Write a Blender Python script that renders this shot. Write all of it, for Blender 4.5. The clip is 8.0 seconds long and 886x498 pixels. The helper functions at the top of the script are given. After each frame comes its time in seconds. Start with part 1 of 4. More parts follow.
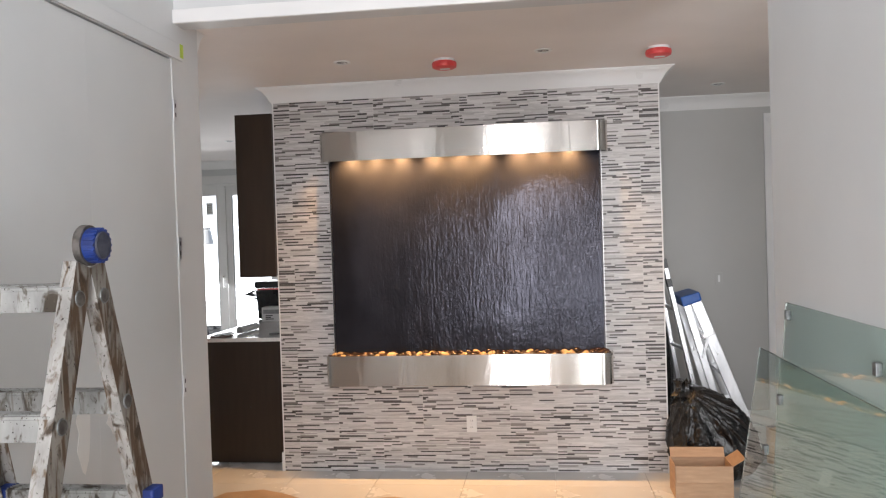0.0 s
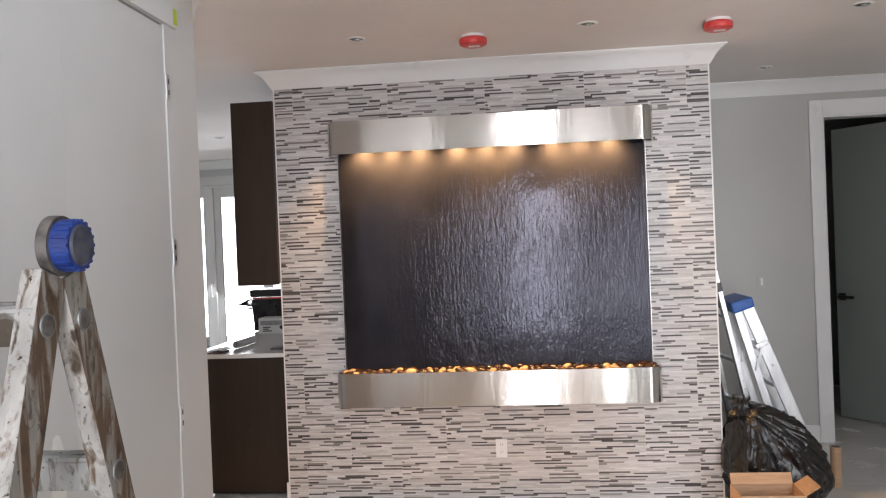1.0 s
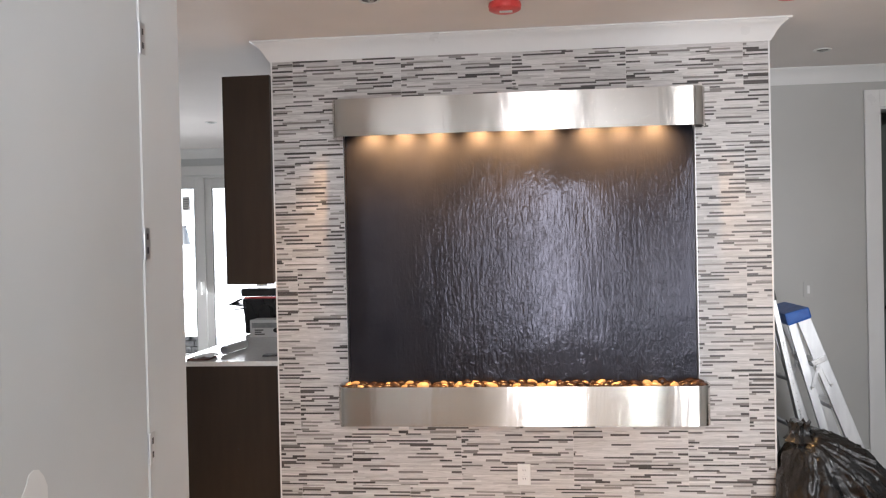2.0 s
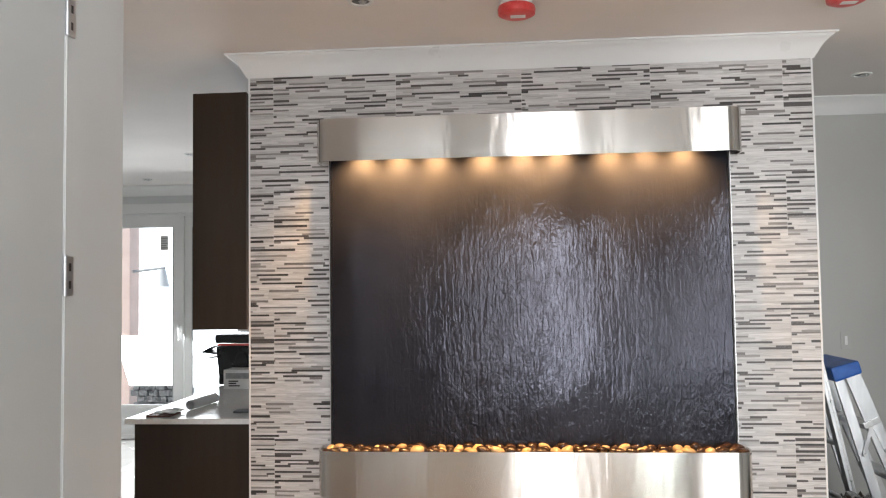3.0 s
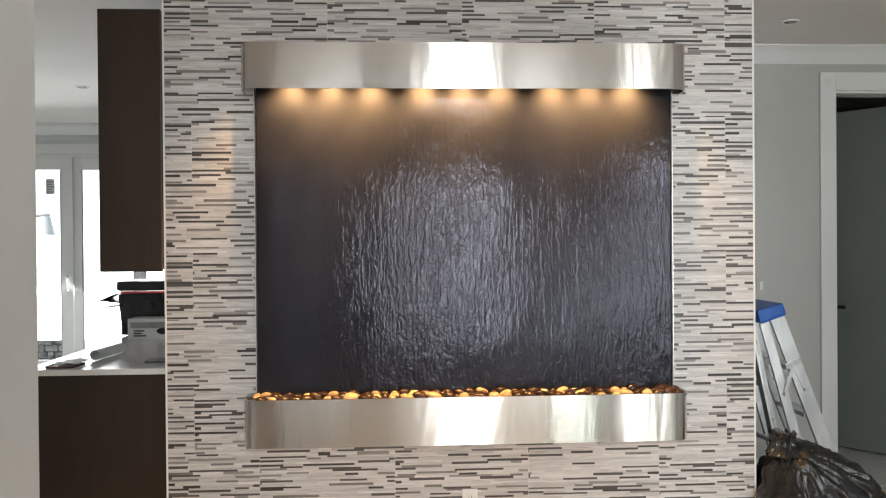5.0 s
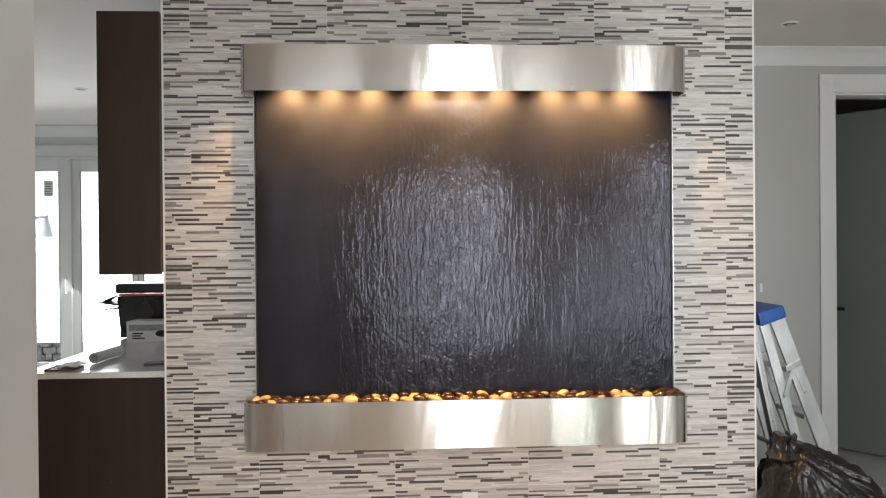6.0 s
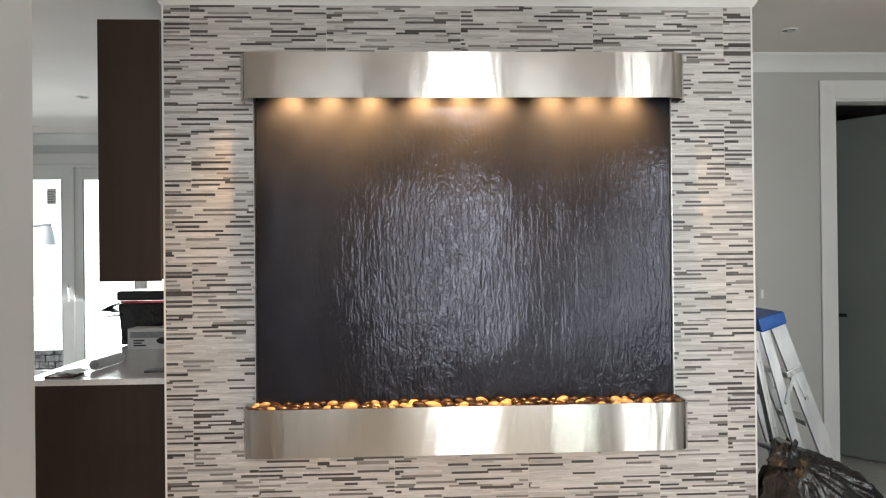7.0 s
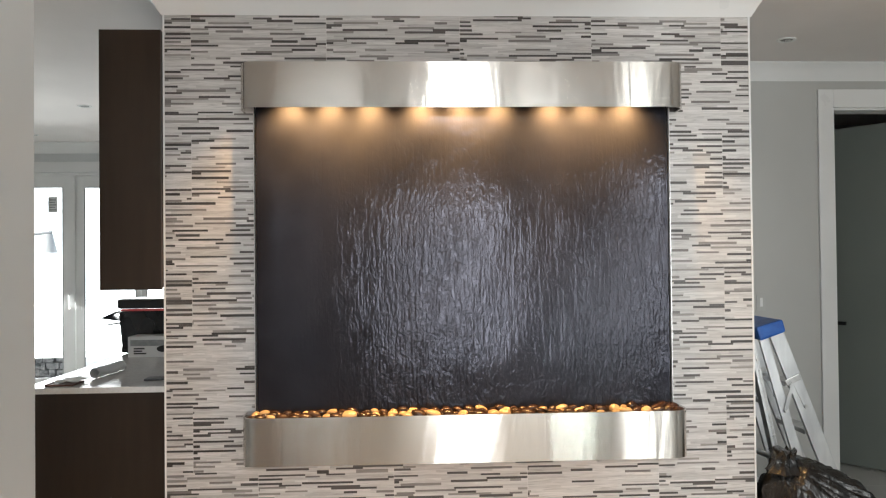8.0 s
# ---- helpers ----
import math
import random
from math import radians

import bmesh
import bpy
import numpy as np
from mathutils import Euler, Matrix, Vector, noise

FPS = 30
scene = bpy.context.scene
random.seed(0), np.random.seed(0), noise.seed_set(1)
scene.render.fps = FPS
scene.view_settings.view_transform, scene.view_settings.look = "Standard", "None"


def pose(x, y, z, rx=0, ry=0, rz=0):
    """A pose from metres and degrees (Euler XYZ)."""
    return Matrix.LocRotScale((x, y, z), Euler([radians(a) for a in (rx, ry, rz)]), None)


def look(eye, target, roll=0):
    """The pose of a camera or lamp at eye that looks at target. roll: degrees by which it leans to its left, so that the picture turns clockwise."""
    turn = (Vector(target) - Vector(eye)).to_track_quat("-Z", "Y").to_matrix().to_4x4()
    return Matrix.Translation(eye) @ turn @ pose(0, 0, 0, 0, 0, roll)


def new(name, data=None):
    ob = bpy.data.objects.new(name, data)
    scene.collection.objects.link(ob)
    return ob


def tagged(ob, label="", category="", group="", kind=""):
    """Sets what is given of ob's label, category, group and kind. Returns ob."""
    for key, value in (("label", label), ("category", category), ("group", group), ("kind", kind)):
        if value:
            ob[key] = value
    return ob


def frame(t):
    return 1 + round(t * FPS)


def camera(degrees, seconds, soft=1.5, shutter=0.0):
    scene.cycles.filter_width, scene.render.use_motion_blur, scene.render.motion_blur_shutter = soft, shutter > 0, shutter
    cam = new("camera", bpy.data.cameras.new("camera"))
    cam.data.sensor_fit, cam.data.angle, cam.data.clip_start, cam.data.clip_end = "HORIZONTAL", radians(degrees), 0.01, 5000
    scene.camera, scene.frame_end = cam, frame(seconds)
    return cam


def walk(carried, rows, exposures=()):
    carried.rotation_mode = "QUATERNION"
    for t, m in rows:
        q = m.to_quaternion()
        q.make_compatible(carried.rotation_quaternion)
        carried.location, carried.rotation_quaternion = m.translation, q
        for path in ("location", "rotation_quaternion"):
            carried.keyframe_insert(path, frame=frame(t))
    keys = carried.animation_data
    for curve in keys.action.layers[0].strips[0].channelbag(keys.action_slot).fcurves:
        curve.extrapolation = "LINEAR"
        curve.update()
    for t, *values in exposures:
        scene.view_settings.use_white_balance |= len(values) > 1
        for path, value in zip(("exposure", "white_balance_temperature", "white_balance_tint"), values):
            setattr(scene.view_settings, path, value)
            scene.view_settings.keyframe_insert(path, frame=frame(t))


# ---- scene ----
cam = camera(58.1, 8.0, soft=1.2)
PATH = [
    (0, (0.563, -5.494, 1.63), (0.314, -3.51, 1.602), -1.8),
    (0.5, (0.392, -5.198, 1.625), (0.16, -3.212, 1.607), -2.4),
    (1, (0.227, -4.919, 1.62), (0.023, -2.929, 1.602), -2.3),
    (1.5, (0.133, -4.645, 1.619), (-0.066, -2.655, 1.601), -1.9),
    (1.7, (0.09, -4.533, 1.617), (-0.107, -2.543, 1.595), -1.5),
    (2.8, (-0.042, -3.856, 1.573), (-0.221, -1.865, 1.64), -0.9),
    (3, (-0.053, -3.791, 1.577), (-0.219, -1.8, 1.675), -0.8),
    (3.5, (-0.15, -3.656, 1.555), (-0.242, -1.66, 1.64), -0.4),
    (4, (-0.172, -3.655, 1.518), (-0.162, -1.655, 1.549), -0.5),
    (4.5, (-0.236, -3.626, 1.501), (-0.148, -1.628, 1.488), -0.4),
    (6, (-0.262, -3.599, 1.509), (-0.159, -1.604, 1.499), -0.5),
    (6.5, (-0.250, -3.6, 1.503), (-0.154, -1.605, 1.505), -0.5),
    (7, (-0.243, -3.604, 1.504), (-0.149, -1.609, 1.513), -0.6),
    (7.5, (-0.234, -3.612, 1.492), (-0.143, -1.615, 1.518), -0.6),
    (8, (-0.236, -3.618, 1.508), (-0.144, -1.623, 1.536), -0.6),
]
walk(cam, [(t, look(eye, target, roll)) for t, eye, target, roll in PATH], exposures=[(0.0, -0.23, 6150, 12), (1.5, -0.05, 6070, 13), (3.0, -0.01, 6080, 8), (4.5, -0.04, 6150, 5), (8.0, -0.07, 6160, 5)])

# ---- world and daylight ----
world = bpy.data.worlds.new("daylight")
scene.world = world
world.use_nodes = True
sky = world.node_tree.nodes.new("ShaderNodeTexSky")
sky.sky_type = "NISHITA"
sky.sun_disc = False
sky.sun_elevation = radians(48)
sky.sun_rotation = radians(-122)
world.node_tree.links.new(sky.outputs[0], world.node_tree.nodes["Background"].inputs[0])
world.node_tree.nodes["Background"].inputs[1].default_value = 0.15


def lamp(name, kind, m, energy, color=(1, 1, 1), **kw):
    data = bpy.data.lights.new(name, kind)
    data.energy, data.color = energy, color
    if kind == "AREA":
        data.shape = "RECTANGLE"
        data.size, data.size_y = kw["size"]
    if kind == "SUN":
        data.angle = kw["angle"]
    if kind == "SPOT":
        data.spot_size, data.spot_blend, data.shadow_soft_size = kw["cone"], kw["blend"], kw["radius"]
    ob = new(name, data)
    ob.matrix_world = m
    return ob


lamp("sun", "SUN", look((-8, -5, 9), (0, 0, 0)), 5.0, (1.0, 0.95, 0.88), angle=radians(0.5))
# sky light standing in the openings
lamp("entrance_daylight", "AREA", look((0.47, -7.12, 1.32), (0.47, 0, 1.32)), 126, (1.0, 0.955, 0.93), size=(0.84, 2.2))
lamp("transom_daylight", "AREA", look((0.47, -7.12, 4.0), (0.47, 0, 3.6)), 66, (1.0, 0.955, 0.93), size=(0.84, 1.2))
lamp("side_window_daylight", "AREA", look((2.45, -4.9, 1.45), (2.45, 0, 1.45)), 70, (1.0, 0.97, 0.93), size=(0.62, 2.0))
lamp("patio_daylight", "AREA", look((-3.4, 4.50, 1.25), (-3.4, 1.5, -0.6)), 58, (1.0, 0.98, 0.95), size=(1.9, 1.7))

# ---- materials ----


class Mat:
    """A node material, with short helpers."""

    def __init__(self, name, color, rough=0.5, metal=0.0, spec=0.5):
        self.m = bpy.data.materials.new(name)
        self.m.use_nodes = True
        self.t = self.m.node_tree
        self.b = self.t.nodes["Principled BSDF"]
        self.b.inputs["Base Color"].default_value = (*color, 1)
        self.b.inputs["Roughness"].default_value = rough
        self.b.inputs["Metallic"].default_value = metal
        self.b.inputs["Specular IOR Level"].default_value = spec
        self.co = None

    def node(self, kind, **values):
        n = self.t.nodes.new(kind)
        for k, v in values.items():
            n.inputs[k.replace("_", " ")].default_value = v
        return n

    def link(self, a, b):
        self.t.links.new(a, b)

    def coords(self, scale=(1, 1, 1)):
        if self.co is None:
            self.co = self.t.nodes.new("ShaderNodeTexCoord")
        mp = self.node("ShaderNodeMapping")
        mp.inputs["Scale"].default_value = scale
        self.link(self.co.outputs["Object"], mp.inputs["Vector"])
        return mp.outputs[0]

    def noise(self, scale, stretch=(1, 1, 1), detail=4.0, distort=0.0):
        n = self.node("ShaderNodeTexNoise", Scale=scale, Detail=detail, Distortion=distort)
        self.link(self.coords(stretch), n.inputs["Vector"])
        return n.outputs["Fac"]

    def ramp(self, fac, stops):
        r = self.t.nodes.new("ShaderNodeValToRGB")
        el = r.color_ramp.elements
        while len(el) < len(stops):
            el.new(0.5)
        for e, (p, c) in zip(el, stops):
            e.position, e.color = p, (*c, 1) if len(c) == 3 else c
        self.link(fac, r.inputs[0])
        return r.outputs[0]

    def color(self, out):
        self.link(out, self.b.inputs["Base Color"])
        return self

    def rough(self, fac, low, high):
        mr = self.node("ShaderNodeMapRange")
        mr.inputs["To Min"].default_value, mr.inputs["To Max"].default_value = low, high
        self.link(fac, mr.inputs[0])
        self.link(mr.outputs[0], self.b.inputs["Roughness"])
        return self

    def bump(self, fac, strength, distance=0.01):
        b = self.node("ShaderNodeBump", Strength=strength, Distance=distance)
        self.link(fac, b.inputs["Height"])
        n = self.b.inputs["Normal"]
        if n.links:
            self.link(n.links[0].from_socket, b.inputs["Normal"])
        self.link(b.outputs[0], n)
        return self

    def mix(self, fac, a, b, mode="MIX"):
        x = self.t.nodes.new("ShaderNodeMix")
        x.data_type, x.blend_type = "RGBA", mode
        for s, v in ((x.inputs[0], fac), (x.inputs[6], a), (x.inputs[7], b)):
            if isinstance(v, (int, float)):
                s.default_value = v
            elif isinstance(v, tuple):
                s.default_value = (*v, 1)
            else:
                self.link(v, s)
        return x.outputs[2]


def painted(name, c, rough=0.55, relief=0.12):
    m = Mat(name, c, rough)
    dark = tuple(v * 0.93 for v in c)
    m.color(m.ramp(m.noise(1.3, detail=5), [(0.35, dark), (0.65, c)]))
    m.rough(m.noise(6), rough - 0.08, rough + 0.1)
    return m.bump(m.noise(160, detail=3), relief, 0.002).m


def spotted(name, c1, c2, scale, rough, relief=0.1, relief_scale=None, metal=0.0, stretch=(1, 1, 1), spec=0.5):
    m = Mat(name, c1, rough, metal, spec)
    m.color(m.ramp(m.noise(scale, stretch, 6), [(0.35, c1), (0.65, c2)]))
    m.rough(m.noise(scale * 2.3, stretch), max(0.03, rough - 0.1), min(1, rough + 0.12))
    return m.bump(m.noise(relief_scale or scale * 4, stretch), relief, 0.004).m


WHITE = painted("white_wall_paint", (0.67, 0.685, 0.685))
GREY = painted("pale_grey_wall_paint", (0.50, 0.50, 0.48))
CEIL = painted("ceiling_paint", (0.84, 0.80, 0.77), 0.7)
TRIM = painted("white_gloss_trim", (0.82, 0.82, 0.81), 0.3, 0.05)
DOORP = painted("primed_door", (0.62, 0.64, 0.64), 0.4, 0.06)
PLASTIC_W = painted("white_plastic", (0.8, 0.8, 0.78), 0.3, 0.03)
ESPRESSO = spotted("espresso_laminate", (0.028, 0.0172, 0.0102), (0.034, 0.0208, 0.0127), 5, 0.38, 0.04, 90, stretch=(5, 5, 0.6), spec=0.35)
QUARTZ = spotted("white_quartz", (0.72, 0.71, 0.69), (0.80, 0.79, 0.77), 60, 0.12, 0.0)
FLOOR_M = spotted("polished_pale_tile", (0.625, 0.615, 0.59), (0.665, 0.655, 0.63), 1.6, 0.24, 0.02)
KRAFT = spotted("brown_kraft_paper", (0.37, 0.245, 0.145), (0.44, 0.30, 0.185), 5, 0.6, 0.2, 18)
CARD = spotted("corrugated_card", (0.42, 0.27, 0.16), (0.50, 0.33, 0.20), 9, 0.7, 0.15, 120, stretch=(1, 1, 6))
BLUE = spotted("blue_plastic", (0.005, 0.018, 0.115), (0.009, 0.042, 0.24), 26, 0.5, 0.2)
CAPBLUE = spotted("bright_blue_plastic", (0.010, 0.075, 0.33), (0.018, 0.11, 0.42), 18, 0.4, 0.1)
BLACKP = spotted("black_plastic", (0.012, 0.012, 0.013), (0.022, 0.021, 0.022), 20, 0.35, 0.06)
GLOSSB = spotted("glossy_black_plastic", (0.010, 0.010, 0.011), (0.016, 0.015, 0.016), 8, 0.14, 0.02)
RED = spotted("red_dust_cap", (0.62, 0.05, 0.05), (0.72, 0.10, 0.09), 25, 0.35, 0.1)
ALU = spotted("bright_aluminium", (0.56, 0.57, 0.585), (0.74, 0.75, 0.76), 14, 0.34, 0.08, 80, 0.9, (1, 1, 0.25))
HINGE_M = spotted("satin_hinge_steel", (0.55, 0.55, 0.55), (0.66, 0.66, 0.66), 40, 0.3, 0.03, 90, 1.0)
GREYP = spotted("grey_screen", (0.30, 0.31, 0.31), (0.38, 0.39, 0.39), 30, 0.5, 0.1)
BROWN = spotted("brown_leather", (0.10, 0.035, 0.022), (0.16, 0.06, 0.04), 40, 0.5, 0.1)
PAPER = painted("white_paper", (0.8, 0.8, 0.79), 0.6, 0.05)
ROOMDOOR = painted("grey_door_paint", (0.25, 0.275, 0.255), 0.45, 0.06)
GRIME = spotted("grimy_dark_metal", (0.05, 0.045, 0.04), (0.14, 0.13, 0.12), 40, 0.5, 0.2, 80, 0.3)
CLIP = spotted("dull_zinc", (0.12, 0.13, 0.13), (0.20, 0.21, 0.21), 60, 0.45, 0.05, 90, 0.5)
HUBM = spotted("dusty_dark_blue_plastic", (0.012, 0.016, 0.035), (0.06, 0.065, 0.085), 35, 0.6, 0.25, 60)
LIME = spotted("lime_tape", (0.45, 0.60, 0.05), (0.52, 0.66, 0.10), 20, 0.5, 0.05)
STONE = spotted("dark_grey_stone", (0.05, 0.05, 0.052), (0.20, 0.20, 0.20), 26, 0.8, 0.5, 30)
GROUND_M = spotted("pale_concrete", (0.42, 0.42, 0.41), (0.52, 0.51, 0.49), 1.5, 0.8, 0.2, 40)
COLUMN_M = spotted("pink_stucco", (0.62, 0.46, 0.40), (0.70, 0.54, 0.47), 6, 0.8, 0.2, 60)


def worn_aluminium(name, paint, stain, amount):
    """Ladder metal under dried paint, with rust-brown drips, scuffs and dark specks."""
    m = Mat(name, paint, 0.5, 0.35)
    low = tuple(v * 0.66 for v in paint)
    base = m.ramp(m.noise(26, (1, 1, 0.35), 8), [(0.32, low), (0.66, paint)])
    drips = m.ramp(m.noise(26, (1.5, 1.5, 0.26), 9, 0.9), [(amount, (0, 0, 0)), (amount + 0.12, (1, 1, 1))])
    blots = m.ramp(m.noise(19, (1, 1, 0.5), 7, 0.9), [(0.58, (0, 0, 0)), (0.65, (1, 1, 1))])
    scuff = m.ramp(m.noise(44, (1, 1, 0.5), 10, 1.2), [(0.56, (0, 0, 0)), (0.68, (0.8, 0.8, 0.8))])
    dots = m.ramp(m.noise(150, (1, 1, 0.8), 3, 0.3), [(0.67, (0, 0, 0)), (0.70, (1, 1, 1))])
    c = m.mix(drips, base, stain)
    c = m.mix(blots, c, tuple(v * 0.42 for v in stain))
    c = m.mix(scuff, c, tuple(v * 0.6 for v in stain))
    m.color(m.mix(dots, c, (0.035, 0.028, 0.022)))
    m.rough(m.noise(16), 0.38, 0.68)
    return m.bump(m.noise(60, detail=8), 0.3, 0.003).m


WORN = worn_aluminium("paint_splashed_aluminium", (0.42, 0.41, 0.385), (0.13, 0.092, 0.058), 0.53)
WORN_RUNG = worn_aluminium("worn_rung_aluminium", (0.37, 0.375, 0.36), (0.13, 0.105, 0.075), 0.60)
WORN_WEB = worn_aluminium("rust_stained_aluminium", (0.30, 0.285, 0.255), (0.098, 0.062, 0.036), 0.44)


def brushed_steel():
    m = Mat("brushed_stainless_steel", (0.66, 0.63, 0.59), 0.26, 1.0)
    m.b.inputs["Anisotropic"].default_value = 0.98
    m.b.inputs["Anisotropic Rotation"].default_value = 0.25
    m.rough(m.noise(9, (0.3, 1, 30)), 0.16, 0.22)
    # slight waves of the sheet along its length
    m.bump(m.noise(4.6, (1, 1, 0.22), 3.0, 0.8), 0.24, 0.010)
    return m.bump(m.noise(420, (0.012, 1, 3), 2), 0.02, 0.001).m


STEEL = brushed_steel()


def wet_slate():
    m = Mat("wet_black_slate", (0.02, 0.02, 0.022), 0.1, 0.0, 0.275)
    m.color(m.ramp(m.noise(3.0, detail=8), [(0.3, (0.0100, 0.0105, 0.0140)), (0.7, (0.0205, 0.0208, 0.0255))]))
    m.rough(m.noise(7, (1, 1, 0.5)), 0.05, 0.11)
    # bluish gloss tint puts the cool cast of reflected daylight into the material
    m.b.inputs["Specular Tint"].default_value = (0.80, 0.82, 1.0, 1)
    split = m.t.nodes.new("ShaderNodeSeparateXYZ")
    m.link(m.coords(), split.inputs[0])
    # the film runs smooth at the top and breaks into ripples further down
    run = m.node("ShaderNodeMapRange")
    run.inputs["From Min"].default_value, run.inputs["From Max"].default_value = 1.48, 1.00
    run.inputs["To Min"].default_value, run.inputs["To Max"].default_value = 0.18, 1.0
    m.link(split.outputs["Z"], run.inputs[0])
    # most water runs down the middle and beside the far edge; one end stays almost still
    span = m.node("ShaderNodeMapRange")
    span.inputs["From Min"].default_value, span.inputs["From Max"].default_value = -0.95, 0.95
    m.link(split.outputs["X"], span.inputs[0])
    wob = m.node("ShaderNodeMath")
    wob.operation = "MULTIPLY_ADD"
    m.link(m.noise(6.5, (1, 1, 0.45), 5), wob.inputs[0])
    wob.inputs[1].default_value = 0.22
    m.link(span.outputs[0], wob.inputs[2])
    flow = m.ramp(wob.outputs[0], [(0.20, (0.06,) * 3), (0.38, (0.7,) * 3), (0.52, (1.0,) * 3), (0.63, (0.75,) * 3), (0.72, (0.4,) * 3), (0.82, (0.5,) * 3), (0.92, (0.9,) * 3)])
    m.bump(m.noise(3.2, (1, 1, 0.7), 4, 0.4), 0.035, 0.02)
    streaks = m.mix(0.50, m.noise(66, (1, 1, 0.11), 3, 0.6), m.noise(27, (1, 1, 0.62), 4, 1.9))
    wet = m.node("ShaderNodeMath")
    wet.operation = "MULTIPLY"
    m.link(m.mix(1.0, streaks, flow, "MULTIPLY"), wet.inputs[0])
    m.link(run.outputs[0], wet.inputs[1])
    return m.bump(wet.outputs[0], 0.43, 0.010).m


SLATE = wet_slate()


def bag_plastic():
    m = Mat("black_bin_bag", (0.008, 0.008, 0.008), 0.22, 0.0, 0.6)
    m.rough(m.noise(12), 0.15, 0.35)
    m.bump(m.noise(14, (1, 1, 0.6), 4, 1.6), 0.45, 0.02)
    return m.bump(m.noise(46, (1, 1, 0.6), 4, 1.0), 0.35, 0.005).m


BAG = bag_plastic()


def pane_glass(name, tint, rough=0.0):
    m = Mat(name, tint, rough)
    m.b.inputs["Transmission Weight"].default_value = 1.0
    m.b.inputs["IOR"].default_value = 1.45
    return m.m


GREEN_GLASS = pane_glass("green_tinted_glass", (0.83, 0.935, 0.885), 0.01)
CLEAR_GLASS = pane_glass("clear_glass", (0.97, 0.98, 0.98))


def pebble_mat(name, c1, c2):
    m = Mat(name, c1, 0.25)
    n = m.noise(45, (1, 1, 2.2), 6, 0.7)
    info = m.t.nodes.new("ShaderNodeObjectInfo")
    c = m.ramp(n, [(0.35, c1), (0.6, c2)])
    hsv = m.node("ShaderNodeHueSaturation")
    mr = m.node("ShaderNodeMapRange")
    mr.inputs["To Min"].default_value, mr.inputs["To Max"].default_value = 0.6, 1.25
    m.link(info.outputs["Random"], mr.inputs[0])
    m.link(mr.outputs[0], hsv.inputs["Value"])
    m.link(c, hsv.inputs["Color"])
    m.color(hsv.outputs[0])
    return m.bump(m.noise(120), 0.05, 0.002).m


PEBBLE_TAN = pebble_mat("tan_pebble", (0.46, 0.29, 0.13), (0.60, 0.44, 0.25))
PEBBLE_DARK = pebble_mat("dark_pebble", (0.018, 0.009, 0.006), (0.06, 0.03, 0.016))


def strip_mat(name, low, high, rough):
    """Wood-grained porcelain strip; each strip of a tile differs a little."""
    m = Mat(name, low, rough)
    geo = m.t.nodes.new("ShaderNodeNewGeometry")
    c = m.ramp(geo.outputs["Random Per Island"], [(0.0, low), (1.0, high)])
    grain = m.ramp(m.noise(17, (0.45, 1, 9), 8, 1.4), [(0.28, (0.66, 0.65, 0.64)), (0.5, (0.95, 0.945, 0.94)), (0.72, (1.08, 1.07, 1.06))])
    m.color(m.mix(1.0, c, grain, "MULTIPLY"))
    m.rough(m.noise(20, (0.4, 1, 5)), rough - 0.08, rough + 0.12)
    return m.bump(m.noise(60, (0.2, 1, 6), 4), 0.2, 0.002).m


STRIP_L = strip_mat("light_strip", (0.50, 0.485, 0.475), (0.70, 0.682, 0.670), 0.42)
STRIP_M = strip_mat("mid_grey_strip", (0.17, 0.155, 0.148), (0.34, 0.32, 0.305), 0.4)
STRIP_D = strip_mat("dark_strip", (0.042, 0.037, 0.034), (0.105, 0.095, 0.089), 0.36)
GROUT = spotted("pale_grout", (0.66, 0.64, 0.62), (0.76, 0.74, 0.72), 30, 0.8)


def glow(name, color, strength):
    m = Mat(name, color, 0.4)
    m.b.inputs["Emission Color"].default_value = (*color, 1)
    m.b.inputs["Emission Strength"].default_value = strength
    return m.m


# self-lit white for the garden backdrop, in place of blown-out daylight
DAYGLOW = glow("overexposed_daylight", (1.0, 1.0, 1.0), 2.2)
LED = glow("warm_led_lens", (1.0, 0.72, 0.40), 12)

# ---- mesh helpers ----


def add_box(bm, x0, x1, y0, y1, z0, z1, bevel=0.0, mat=0, m=None):
    vs = bmesh.ops.create_cube(bm, size=1)["verts"]
    for v in vs:
        v.co = Vector(((x0 + x1) / 2 + v.co.x * (x1 - x0), (y0 + y1) / 2 + v.co.y * (y1 - y0), (z0 + z1) / 2 + v.co.z * (z1 - z0)))
    if bevel:
        edges = list({e for v in vs for e in v.link_edges})
        r = bmesh.ops.bevel(bm, geom=edges, offset=bevel, segments=2, affect="EDGES", profile=0.6)
        vs = list({v for f in r["faces"] for v in f.verts} | {v for v in vs if v.is_valid})
    for f in {f for v in vs for f in v.link_faces}:
        f.material_index = mat
    if m is not None:
        for v in vs:
            v.co = m @ v.co
    return vs


def boxes(*rows, bevel=0.0):
    bm = bmesh.new()
    for r in rows:
        add_box(bm, *r, bevel=bevel)
    return bm


def prism(bm, outline, z0, z1):
    """Extrudes a closed outline of (x, y) from z0 to z1."""
    lo = [bm.verts.new((x, y, z0)) for x, y in outline]
    hi = [bm.verts.new((x, y, z1)) for x, y in outline]
    n = len(outline)
    for i in range(n):
        bm.faces.new((lo[i], lo[(i + 1) % n], hi[(i + 1) % n], hi[i]))
    bm.faces.new(lo[::-1]), bm.faces.new(hi)
    bmesh.ops.recalc_face_normals(bm, faces=bm.faces)
    return bm


